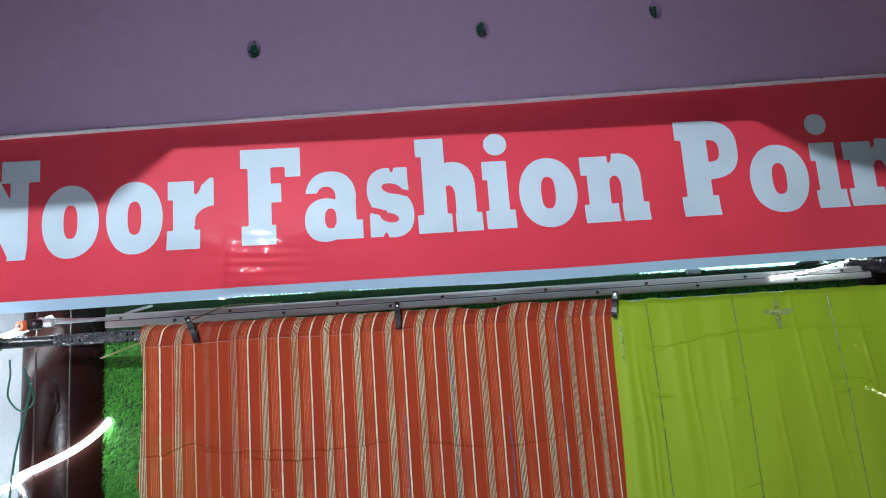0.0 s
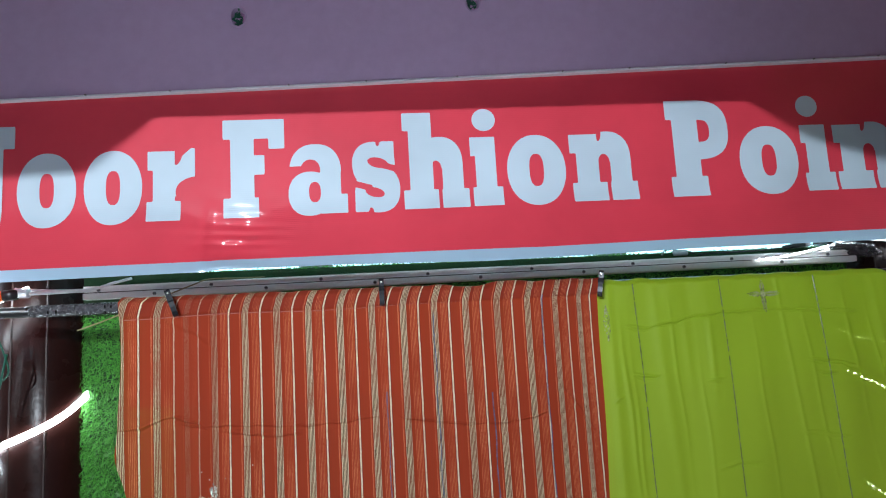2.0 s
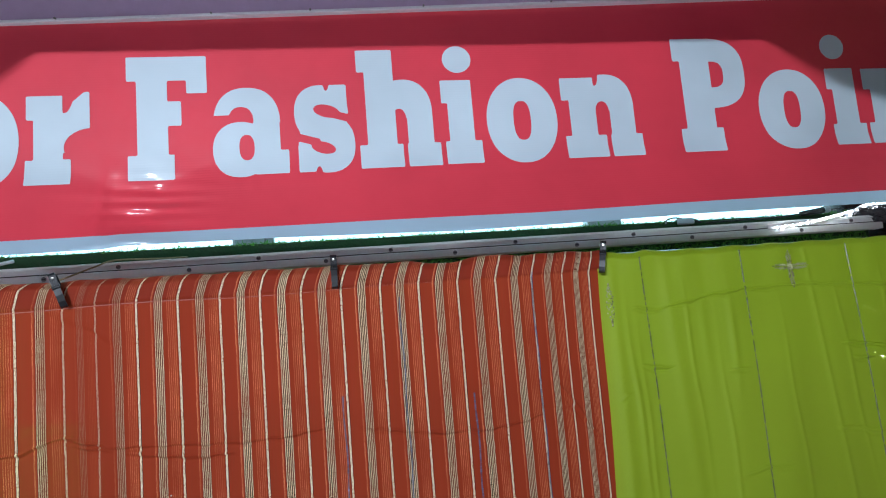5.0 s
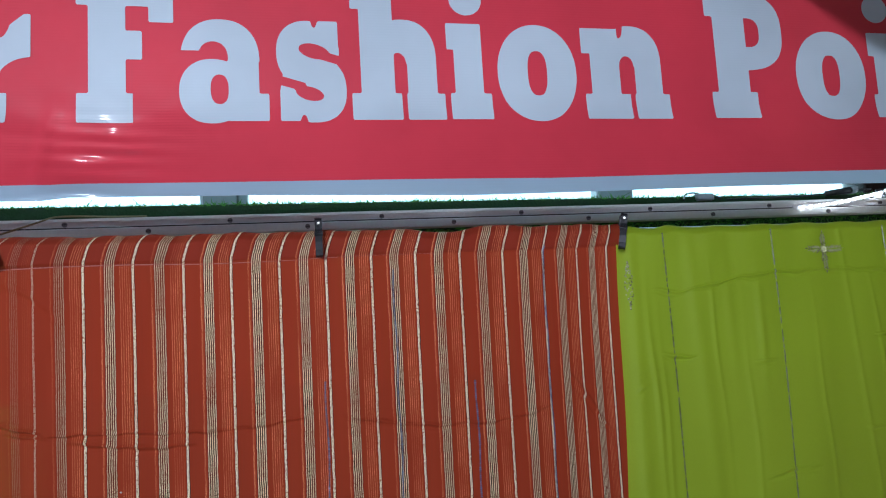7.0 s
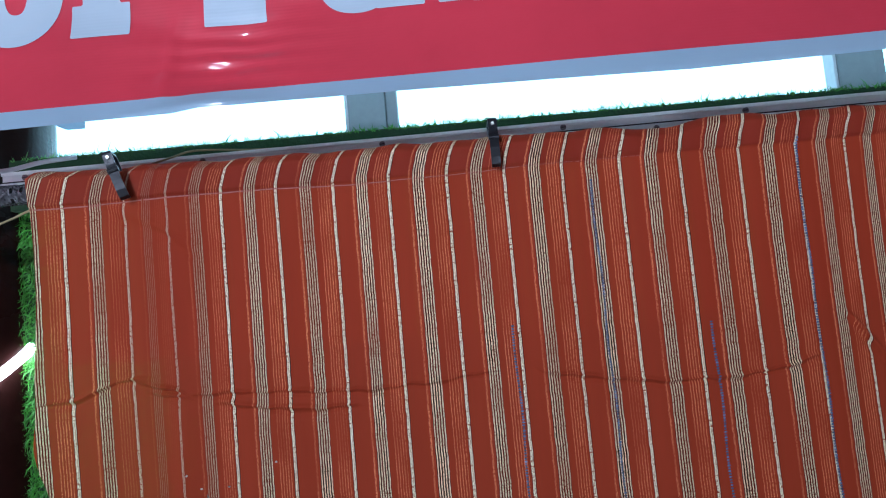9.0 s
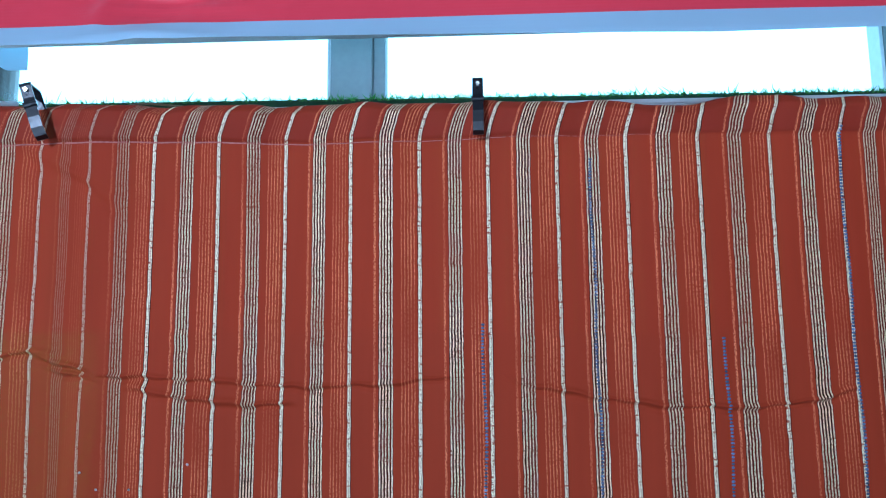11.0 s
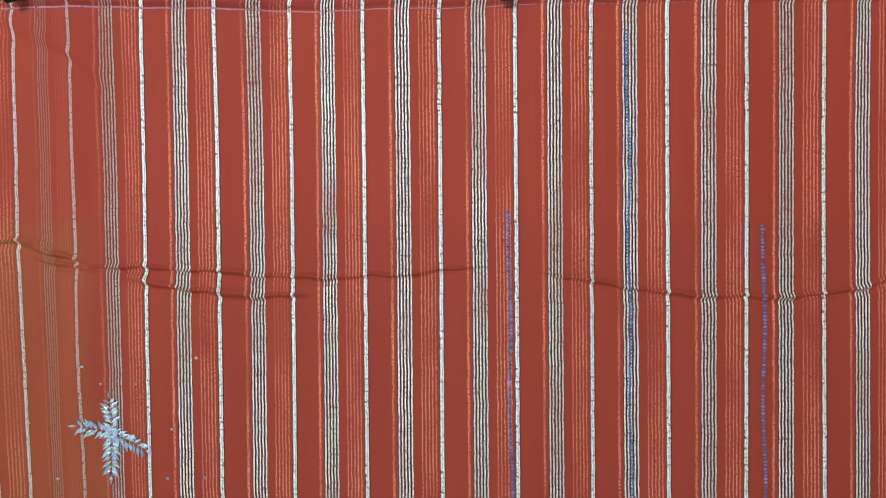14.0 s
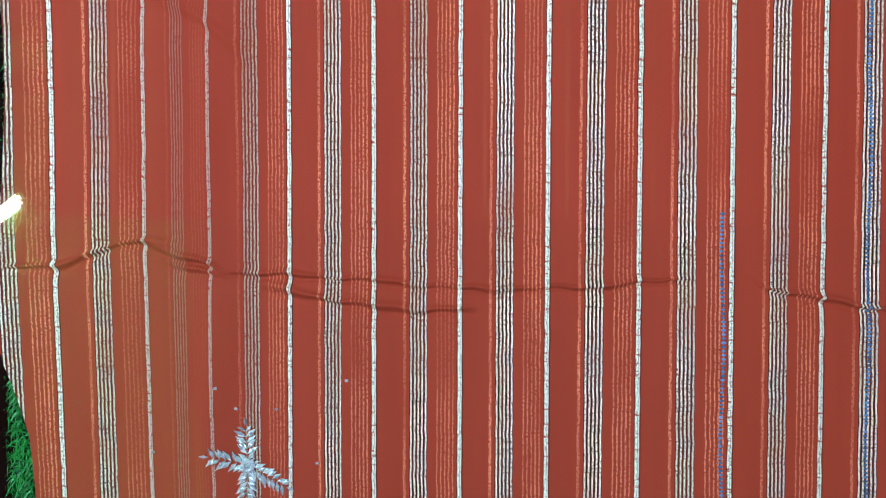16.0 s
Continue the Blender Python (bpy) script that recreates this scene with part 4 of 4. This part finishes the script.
def crease(x, z, path_x, path_z, height, width):
    """A pinched horizontal or slanting fold through the given points."""
    height, width = 1.25 * height, 0.85 * width * (1 + 0.35 * np.sin(70 * x + 5 * path_z[0]))
    zc = np.interp(x, path_x, path_z, left=99, right=99) + 0.0012 * np.sin(85 * x) + 0.0007 * np.sin(190 * x)
    end = np.clip(np.minimum(x - path_x[0], path_x[-1] - x) / 0.02, 0, 1)
    return 1.05 * end * (height * np.exp(-((z - zc) / width) ** 2) - 0.6 * height * np.exp(-((z - zc + 1.7 * width) / (1.3 * width)) ** 2))


def orange_front(x, z):
    """Forward stand of the striped cloth."""
    top = np.clip((z - 1.62) / 0.18, 0, 1)
    d = 0.003 * top + 0.004 * np.sin(7.0 * x + 0.8) * (1 - 0.8 * top) + 0.0018 * np.sin(19.0 * x + 1.5 * z) + 0.0014 * np.sin(37 * x - 4 * z)
    d = d + top ** 2 * 0.0022 * np.sin(2 * math.pi * (x - 0.018) / 0.0742 * 0.5 + 0.6) + top ** 3 * 0.0016 * np.sin(150 * x)
    for px, pz, h, w in (((-0.59, -0.545, -0.468, -0.43), (1.515, 1.518, 1.541, 1.531), .0030, .0028),
                         ((-0.475, -0.445, -0.412, -0.395), (1.541, 1.528, 1.517, 1.505), .0045, .0030), ((-0.462, -0.43, -0.40), (1.527, 1.514, 1.508), .0035, .0026),
                         ((-0.405, -0.348, -0.277, -0.204, -0.131, -0.056, -0.010), (1.513, 1.511, 1.506, 1.499, 1.500, 1.505, 1.511), .0030, .0024),
                         ((-0.375, -0.348, -0.277, -0.235, -0.185), (1.503, 1.496, 1.484, 1.481, 1.481), .0034, .0034),
                         ((0.030, 0.042, 0.089, 0.167, 0.24, 0.313, 0.36, 0.395), (1.515, 1.503, 1.494, 1.481, 1.477, 1.478, 1.487, 1.496), .0032, .0025),
                         ((0.420, 0.445, 0.463, 0.485, 0.508), (1.556, 1.523, 1.497, 1.462, 1.431), .0045, .0050), ((0.455, 0.47, 0.485), (1.515, 1.48, 1.455), .0030, .0040),
                         ((-0.50, -0.455, -0.405, -0.370), (1.762, 1.745, 1.712, 1.690), .0024, .0080)):
        d = d + crease(x, z, px, pz, h, w)
    d = d + 0.004 * bell(x, -0.405 - 0.14 * (1.5 - z), 0.014) * np.clip((1.52 - z) / 0.03, 0, 1) * bell(z, 1.42, 0.12)
    d = d + 0.0025 * bell(x, -0.415 + 0.25 * (z - 1.62), 0.016) * bell(z, 1.64, 0.08)
    d = d + 0.018 * np.clip((-0.25 - x) / 0.25, 0, 1.3) * np.clip((z - 1.20) / 0.35, 0, 1)
    d = d + 0.0032 * np.clip((z - 1.7635 - 0.002 * np.sin(14 * x)) / 0.004, 0, 1)
    d = d - 0.004 * bell(x, 0.235, 0.06) * bell(z, 1.792, 0.018)
    return d


def drape(name, xs, zs, front, y0, top_at, x_at, weave, material, parent):
    """A cloth that hangs down in front, goes over the rod and falls a little way behind it."""
    X0, Z0 = np.meshgrid(xs, zs, indexing="ij")
    X = x_at(X0, Z0)
    top = top_at(X)
    low = zs[0]
    Z = low + (Z0 - low) * (top - low) / (zs[-1] - low)
    Y = y0 - front(X, Z)
    r = ROD_R + 0.0035
    P = [np.stack([X, Y, Z], -1)]
    W = [weave(X, Z)]
    xe, ze, ye = X[:, -1:], Z[:, -1:], Y[:, -1:]
    for a in np.linspace(0.25, 3.14, 9):
        yy = ye * (1 - a / 3.14) + (ROD_Y + r) * (a / 3.14) - 0.002 * math.sin(a)
        zz = ze + r * 0.9 * math.sin(a)
        P.append(np.stack([xe, yy, zz], -1))
        W.append(weave(xe, ze + r * a))
    for k in range(1, 9):
        P.append(np.stack([xe, np.full_like(xe, ROD_Y + r) + 0.002 * np.sin(30 * xe), ze - 0.03 * k], -1))
        W.append(weave(xe, ze + 0.05 + 0.03 * k))
    return sheet_mesh(name, np.concatenate(P, 1), np.concatenate(W, 1), material, parent)


def lean(z):
    return 0.011 * np.clip((z - 1.760) / 0.040, 0, 1.6) ** 1.4


def orange_weave(x, z):
    u = np.interp(x - lean(z), LINES_X, np.arange(len(LINES_X)))
    return np.stack([u, z * 1.0], -1)


def orange_top(x):
    return 1.7950 - 0.007 * x + 0.0009 * np.sin(95 * x) + 0.0009 * np.sin(43 * x + 1) - 0.007 * bell(x, 0.215, 0.045) + 0.003 * bell(x, 0.315, 0.035)


def orange_x(x0, z):
    left = -0.586 + 0.004 * np.sin(16 * z) + 0.012 * np.clip((1.42 - z) / 0.06, 0, 1) - 0.006 * bell(z, 1.45, .03)
    right = 0.542 + 0.002 * np.sin(9 * z)
    return left + (right - left) * x0


zs = np.concatenate([np.arange(0.70, 1.199, 0.02), np.arange(1.20, 1.419, 0.006), np.arange(1.42, 1.5595, 0.0010), np.arange(1.5605, 1.699, 0.004), np.linspace(1.70, 1.785, 50)])
striped = thing("striped_cloth", (0, ROD_Y, 1.79), "orange-red cloth with gold and white stripes hung over the rod", "cloth")
drape("cloth", np.linspace(0, 1, 420), zs, orange_front, 1.6275, orange_top, orange_x, orange_weave, M_STRIPED, striped)


def orange_place(x, z, lift=0.001):
    return x, 1.6275 - float(orange_front(np.array(x), np.array(z))) - lift, z


def strand(name, x_at, z0, z1, step, rx, rz, front, material, parent, skip=0.0, seed=1):
    rnd = random.Random(seed)
    bm = bmesh.new()
    z = z0
    while z > z1:
        if rnd.random() >= skip:
            x = x_at(z)
            p = front(x, z)
            bead(bm, p, rx * rnd.uniform(.85, 1.15), rx * 0.8, rz * rnd.uniform(.85, 1.1))
        z -= step
    return part(name, bm, material, parent)


for k, (x, z0) in enumerate(((0.128, 1.738), (0.010, 1.562), (0.258, 1.546), (0.391, 1.768))):
    strand("bead_strand", lambda z, x=x: x + float(lean(np.array(z))) + 0.004 * (1.6 - z) + 0.0012 * math.sin(40 * z), z0, 1.12, 0.0034, 0.0017, 0.0014, orange_place, M_BEAD, striped, 0.0, k)


def hem_seam():
    """The stitched edge of the hem: a narrow pale band that thins out."""
    bm = bmesh.new()
    last = None
    for i in range(260):
        x = -0.580 + 0.0030 * i
        z = 1.7622 + 0.002 * math.sin(14 * x)
        half = 0.0008 * max(0.22, 1 - max(0.0, x + 0.30) / 0.55) * (1 + 0.25 * math.sin(900 * x))
        pair_ = [bm.verts.new(orange_place(x, z + q, 0.0011)) for q in (-half, half)]
        if last and i % 23:
            bm.faces.new((last[0], pair_[0], pair_[1], last[1]))
        last = pair_
    part("hem_seam", bm, M_THREAD, striped, "pale stitched seam of the hem")


hem_seam()


def leaf(bm, base, tip, width, lift):
    """A pointed, domed sequin leaf with a midrib."""
    b, t = Vector(base), Vector(tip)
    m = b.lerp(t, 0.42)
    s = Vector((-(t - b).z, 0, (t - b).x)).normalized() * width
    up = Vector((0, -lift, 0))
    v = [bm.verts.new(p) for p in (b, m - s, t, m + s, m + up, b.lerp(t, 0.2) + up * .7)]
    for f in ((0, 1, 5), (1, 4, 5), (1, 2, 4), (2, 3, 4), (3, 5, 4), (3, 0, 5)):
        bm.faces.new([v[i] for i in f])


def star(parent, c, arms, material, front, leaf_len, label):
    """A four-armed motif of sewn sequin leaves round a beaded centre."""
    bm = bmesh.new()
    for k in range(9):
        a = k * 0.8
        bead(bm, front(c[0] + 0.0045 * math.cos(a) * (k > 0), c[1] + 0.0045 * math.sin(a) * (k > 0), 0.003), 0.0022, 0.002, 0.0022)
    st = part("embroidered_star", bm, material, parent, label)
    rnd = random.Random(17)
    for ang, ln in arms:
        dx, dz = math.cos(math.radians(ang)), math.sin(math.radians(ang))
        n = max(4, int(ln / (leaf_len * 0.44)))
        for k in range(n + 1):
            q = k / n
            size = leaf_len * (1.0 - 0.5 * abs(q - 0.4)) * rnd.uniform(0.85, 1.15)
            bx, bz = c[0] + dx * ln * q * 0.82, c[1] + dz * ln * q * 0.82
            for off in ((-50, 50) if k < n else (0,)):
                a = math.radians(ang + off + rnd.uniform(-9, 9))
                bm = bmesh.new()
                leaf(bm, front(bx, bz, 0.0012), front(bx + size * math.cos(a), bz + size * math.sin(a), 0.0022), size * 0.19, 0.0020)
                part("leaf", bm, material, st)


star(striped, (-0.385, 1.346), ((93, 0.042), (168, 0.042), (-28, 0.046), (-93, 0.052)), M_SILVER, orange_place, 0.0125, "star of silver sequin leaves")
for x, z in ((-0.411, 1.413), (-0.360, 1.395), (-0.325, 1.349), (-0.294, 1.300), (-0.466, 1.357), (-0.30, 1.42), (-0.44, 1.300), (-0.395, 1.395), (-0.33, 1.30)):
    bm = bmesh.new()
    bead(bm, orange_place(x, z, 0.0012), 0.0014, 0.0012, 0.0014)
    part("sequin", bm, M_SILVER, striped)


# ---- green cloth ----
M_BEADLINE = surface("grey_bead", (0.13, 0.14, 0.12), 0.3, 0.4, 0.35, 80.0, 400.0, 0.05, island=True)

def green_front(x, z):
    d = 0.004 * np.sin(8.0 * x + 0.5 * z) + 0.0016 * np.sin(21 * x + 2 * z) * np.clip((1.8 - z) / 0.3, 0.25, 1) + 0.0012 * np.sin(55 * x - 3 * z)
    top = np.clip((z - 1.66) / 0.13, 0, 1)
    d = d + top ** 2 * (0.004 * np.sin(64 * x) * bell(x, 0.60, 0.09) + 0.0014 * np.sin(90 * x))
    d = d + 0.0022 * bell(x, 0.665 + 0.06 * (1.8 - z), 0.013) + 0.0022 * bell(x, 0.735 + 0.03 * (1.8 - z), 0.010) * bell(z, 1.62, .10) + 0.0016 * bell(x, 0.985 + 0.085 * (1.75 - z), 0.005) + 0.003 * bell(x, 0.555, 0.012)
    low = np.clip((1.76 - z) / 0.10, 0, 1)
    for x0, s, h, w in ((0.575, 0.04, .0030, .006), (0.598, 0.02, .0022, .005), (0.700, 0.05, .0020, .004), (0.762, 0.03, .0016, .004), (0.905, 0.05, .0018, .004), (1.035, 0.09, .0018, .004), (1.150, 0.10, .0020, .005), (1.205, 0.13, .0016, .004)):
        d = d + low * h * bell(x, x0 + s * (1.78 - z) + 0.002 * np.sin(23 * z + 9 * x0), w) * (0.6 + 0.4 * np.sin(11 * z + 40 * x0))
    d = d + 0.002 * bell(x, 1.235 + 0.10 * (1.8 - z), 0.012) + 0.003 * bell(x, 0.80, 0.008) * bell(z, 1.6, .09)
    for px, pz, h, w in (((0.59, 0.64, 0.70, 0.78, 0.86, 0.92), (1.683, 1.676, 1.686, 1.700, 1.705, 1.702), .0022, .0028), ((0.90, 1.0, 1.10, 1.20), (1.706, 1.704, 1.697, 1.690), .0016, .0030),
                         ((0.60, 0.63, 0.67), (1.567, 1.562, 1.560), .0030, .0030), ((0.545, 0.56, 0.58), (1.500, 1.512, 1.518), .0030, .0030), ((0.78, 0.83), (1.545, 1.543), .0018, .0026),
                         ((1.04, 1.10, 1.17), (1.578, 1.572, 1.556), .0026, .0028), ((1.06, 1.12), (1.545, 1.542), .0022, .0028), ((0.78, 0.84, 0.90), (1.335, 1.345, 1.343), .003, .003), ((1.0, 1.06, 1.13), (1.41, 1.40, 1.385), .002, .003)):
        d = d + crease(x, z, px, pz, h, w)
    return d


def green_x(x0, z):
    left = 0.530 - 0.010 * np.clip((1.75 - z) / 0.4, 0, 1.4) + 0.0015 * np.sin(14 * z)
    right = np.interp(z, (0.7, 1.26, 1.40, 1.585, 1.70, 1.793), (1.47, 1.418, 1.403, 1.372, 1.335, 1.292)) + 0.003 * np.sin(40 * z)
    return left + (right - left) * x0


def green_top(x):
    return 1.783 - 0.002 * x + 0.0012 * np.sin(70 * x) + 0.003 * bell(x, 0.56, 0.02) + 0.0035 * bell(x, 0.64, 0.016) - 0.012 * np.clip((x - 1.24) / 0.06, 0, 1) ** 2


zs = np.concatenate([np.arange(0.70, 1.239, 0.02), np.arange(1.24, 1.5195, 0.003), np.arange(1.52, 1.7195, 0.0013), np.arange(1.72, 1.7835, 0.003), [1.785]])
green = thing("green_cloth", (0.9, ROD_Y, 1.79), "sheer lime-green cloth with dark beaded lines hung over the rod", "cloth")
drape("cloth", np.linspace(0, 1, 260), zs, green_front, 1.6225, green_top, green_x, lambda x, z: np.stack([x, z], -1), M_GREEN, green)


def green_place(x, z, lift=0.001):
    return x, 1.6225 - float(green_front(np.array(x), np.array(z))) - lift, z


for k, (xt, xb) in enumerate(((0.619, 0.632), (0.836, 0.846), (1.084, 1.108), (1.285, 1.400))):
    strand("bead_line", lambda z, a=xt, b=xb: a + (b - a) * (1.79 - z) / 0.5 + 0.002 * math.sin(9 * z), 1.783, 1.12, 0.0034, 0.0016, 0.0016, green_place, M_BEADLINE, green, 0.10, k + 20)
star(green, (0.945, 1.742), ((92, 0.036), (176, 0.042), (2, 0.046), (-86, 0.046)), M_DULL, green_place, 0.010, "star of pale gold sequin leaves")
bm = bmesh.new()
rnd = random.Random(11)
for _ in range(90):
    t = rnd.random()
    bead(bm, green_place(0.547 + rnd.uniform(-1, 1) * 0.008 * math.sin(math.pi * t), 1.735 - 0.085 * t, 0.0015), 0.0014, 0.0012, 0.0014)
part("bead_motif", bm, M_DULL, green, "pale beads sewn along the folded edge")


# ---- clips ----
def clip(name_pose, label):
    t = thing("spring_clip", (0, 0, 0), label, "clip", "clips on the rod")
    w = 0.0058
    bm = bmesh.new()
    prof = ((0.000, 0.030), (-0.003, 0.026), (-0.0045, 0.012), (-0.007, 0.002), (-0.0095, -0.010), (-0.010, -0.022), (-0.0075, -0.031), (-0.002, -0.034))
    rings = [[bm.verts.new((sx * w, y + dy, z)) for sx, dy in ((-1, 0), (1, 0), (1, 0.0018), (-1, 0.0018))] for y, z in prof]
    for p, q in zip(rings, rings[1:]):
        for k in range(4):
            bm.faces.new((p[k], p[(k + 1) % 4], q[(k + 1) % 4], q[k]))
    bm.faces.new(rings[0])
    bm.faces.new(rings[-1])
    bmesh.ops.recalc_face_normals(bm, faces=bm.faces[:])
    part("front_jaw", bm, M_CLIP, t)
    part("back_jaw", box(-w, w, 0.026, 0.0285, -0.030, 0.026, 0.0008), M_CLIP, t)
    part("bridge", box(-w, w, -0.0005, 0.028, 0.0255, 0.0285, 0.0008), M_CLIP, t)
    part("spring", rod((-w * 1.15, -0.0055, 0.004), (w * 1.15, -0.0055, 0.004), 0.0035, 12), M_CLIP, t)
    part("rivet", rod((0, -0.001, 0.0215), (0, -0.0062, 0.0215), 0.0022, 10), M_SILVER, t)
    t.matrix_basis = name_pose
    return t


c0 = clip(pose(0.008, 1.612, 1.797, 0, 0, 0), "black steel spring clip on the striped cloth")
copy_thing(c0, pose(-0.468, 1.592, 1.795, 4, -19, 14))
tagged(copy_thing(c0, pose(0.535, 1.606, 1.790, 0, 9, -20)), "black steel spring clip where both cloths meet")


# ---- the shelf corner ----
shelf = thing("wall_shelf", (1.65, 1.2, 1.69), "dark brown wooden wall shelf on the pink wall", "shelf")
part("board", box(1.395, 1.897, 0.75, 1.535, 1.668, 1.716, 0.003), M_SHELF, shelf)
part("bracket", box(1.86, 1.897, 1.30, 1.33, 1.45, 1.667, 0.003), M_SHELF, shelf)
part("bracket", box(1.86, 1.897, 0.90, 0.93, 1.45, 1.667, 0.003), M_SHELF, shelf)

along, facing = Vector((-0.2675, -0.9636, 0)), Vector((-0.9636, 0.2675, 0))
CORNER = Vector((1.338, 1.560, 1.72))


def carton():
    t = thing("battery_carton", CORNER, "green and white printed battery carton on the shelf", "carton")
    L, D, H = 0.46, 0.20, 0.516
    base = Matrix(((along.x, -facing.x, 0, CORNER.x), (along.y, -facing.y, 0, CORNER.y), (0, 0, 1, CORNER.z), (0, 0, 0, 1)))

    def face(name, bm, material, lift, label="", parent=t):
        bmesh.ops.transform(bm, matrix=base @ Matrix.Translation((0, -lift, 0)), verts=bm.verts[:])
        return part(name, bm, material, parent, label)

    def poly(points):
        bm = bmesh.new()
        bm.faces.new([bm.verts.new((x, 0, z)) for x, z in points])
        return bm

    bm = box(0, L, 0, D, 0, H, 0.003)
    body = face("box_body", bm, M_CARD, 0.0)
    face("top_flap", box(0.002, L - 0.002, 0.002, D - 0.002, H, H + 0.003), M_CARD, 0.0)
    top = [(0.001, H - 0.002), (L, H - 0.002), (L, 0.47)] + [(0.36 - 0.36 * k / 12, 0.470 - 0.15 * (k / 12) ** 1.5 - 0.04 * (k / 12) ** 6) for k in range(13)] + [(0.001, 0.20)]
    face("green_corner", poly(top), M_CARD_G, 0.0008, "leaf-green printed corner", body)
    face("green_swoosh", poly([(0.13, 0.155), (0.19, 0.155), (0.27, 0.23), (0.37, 0.30), (0.46, 0.34), (0.46, 0.26), (0.36, 0.235), (0.28, 0.20), (0.23, 0.155)][:6] + [(0.40, 0.27), (0.30, 0.215), (0.22, 0.155)]), M_CARD_L, 0.0008, "light green printed swoosh", body)
    face("dark_band", poly([(0.001, 0.072), (L, 0.072), (L, 0.120), (0.001, 0.116)]), M_CARD_D, 0.0010, "bottle-green printed band", body)
    face("green_foot", poly([(0.001, 0.002), (L, 0.002), (L, 0.071), (0.001, 0.071)]), M_CARD_G, 0.0008, "leaf-green printed foot", body)
    face("red_tab", poly([(0.083, 0.462), (0.158, 0.474), (0.158, 0.490), (0.083, 0.478)]), M_INK_R, 0.0014, "", body)

    def write(text, x, z, size, material, width, bold=0.0, tilt=0.0):
        words("lettering", text, size, base @ pose(x, -0.0018, z, 90, 0, 0) @ pose(0, 0, 0, 0, 0, tilt), material, body, "", bold, width)

    write("SIDE", 0.100, 0.449, 0.030, M_INK, 0.058, 0.0008, 7)
    write("JUST", 0.302, 0.388, 0.020, M_INK, 0.05, 0.0, 4)
    write("LA-T", 0.053, 0.290, 0.118, M_INK, 0.320, 0.004)
    write("TALL TUBULAR", 0.050, 0.130, 0.036, M_INK, 0.36, 0.0008)
    write("HIGH PERFORMANCE", 0.034, 0.083, 0.030, M_INK_W, 0.37, 0.0004)
    for x in (0.064, 0.249, 0.400):
        bm = bmesh.new()
        bmesh.ops.create_circle(bm, cap_ends=True, segments=28, radius=0.016, matrix=pose(x, 0, 0.040, 90, 0, 0))
        i = face("red_badge", bm, M_INK_R, 0.0014, "", body)
        face("white_mark", poly([(x - 0.006, 0.038), (x + 0.002, 0.052), (x + 0.001, 0.042), (x + 0.006, 0.042), (x - 0.002, 0.028), (x - 0.001, 0.038)]), M_INK_W, 0.0018, "", body)
        face("small_print", poly([(x + 0.024, 0.036), (x + 0.12, 0.037), (x + 0.12, 0.043), (x + 0.024, 0.042)]), M_CARD_D, 0.0014, "", body)


carton()

board = thing("yellow_sign_board", (1.80, 1.35, 2.40), "yellow sign board in a black frame on a dark wall", "sign board")
part("frame", box(1.77, 1.83, 0.60, 1.86, 2.41, 3.05, 0.004), M_DARK, board)
part("panel", box(1.758, 1.768, 0.66, 1.69, 2.485, 2.98, 0.002), M_YELLOW, board, "mustard-yellow panel")
part("red_rule", box(1.762, 1.769, 0.66, 1.70, 2.445, 2.466), M_INK_R, board)
part("hinge_block", box(1.745, 1.768, 1.655, 1.80, 2.56, 2.72, 0.012), M_DARK, board, "rounded black block")
part("red_mark", box(1.742, 1.746, 1.70, 1.74, 2.69, 2.705), M_INK_R, board)
# near-black corner added for the same unlit void
slab("wall_corner", box(1.70, 2.10, 1.87, 1.93, 2.40, 3.1), M_DARK, "near-black wall corner put in for the dark void", "wall")

# unseen housing and hanger added beside the key lamp
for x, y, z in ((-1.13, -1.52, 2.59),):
    t = thing("lamp_housing", (x, y, z), "unseen white lamp housing added beside the key lamp", "tube light")
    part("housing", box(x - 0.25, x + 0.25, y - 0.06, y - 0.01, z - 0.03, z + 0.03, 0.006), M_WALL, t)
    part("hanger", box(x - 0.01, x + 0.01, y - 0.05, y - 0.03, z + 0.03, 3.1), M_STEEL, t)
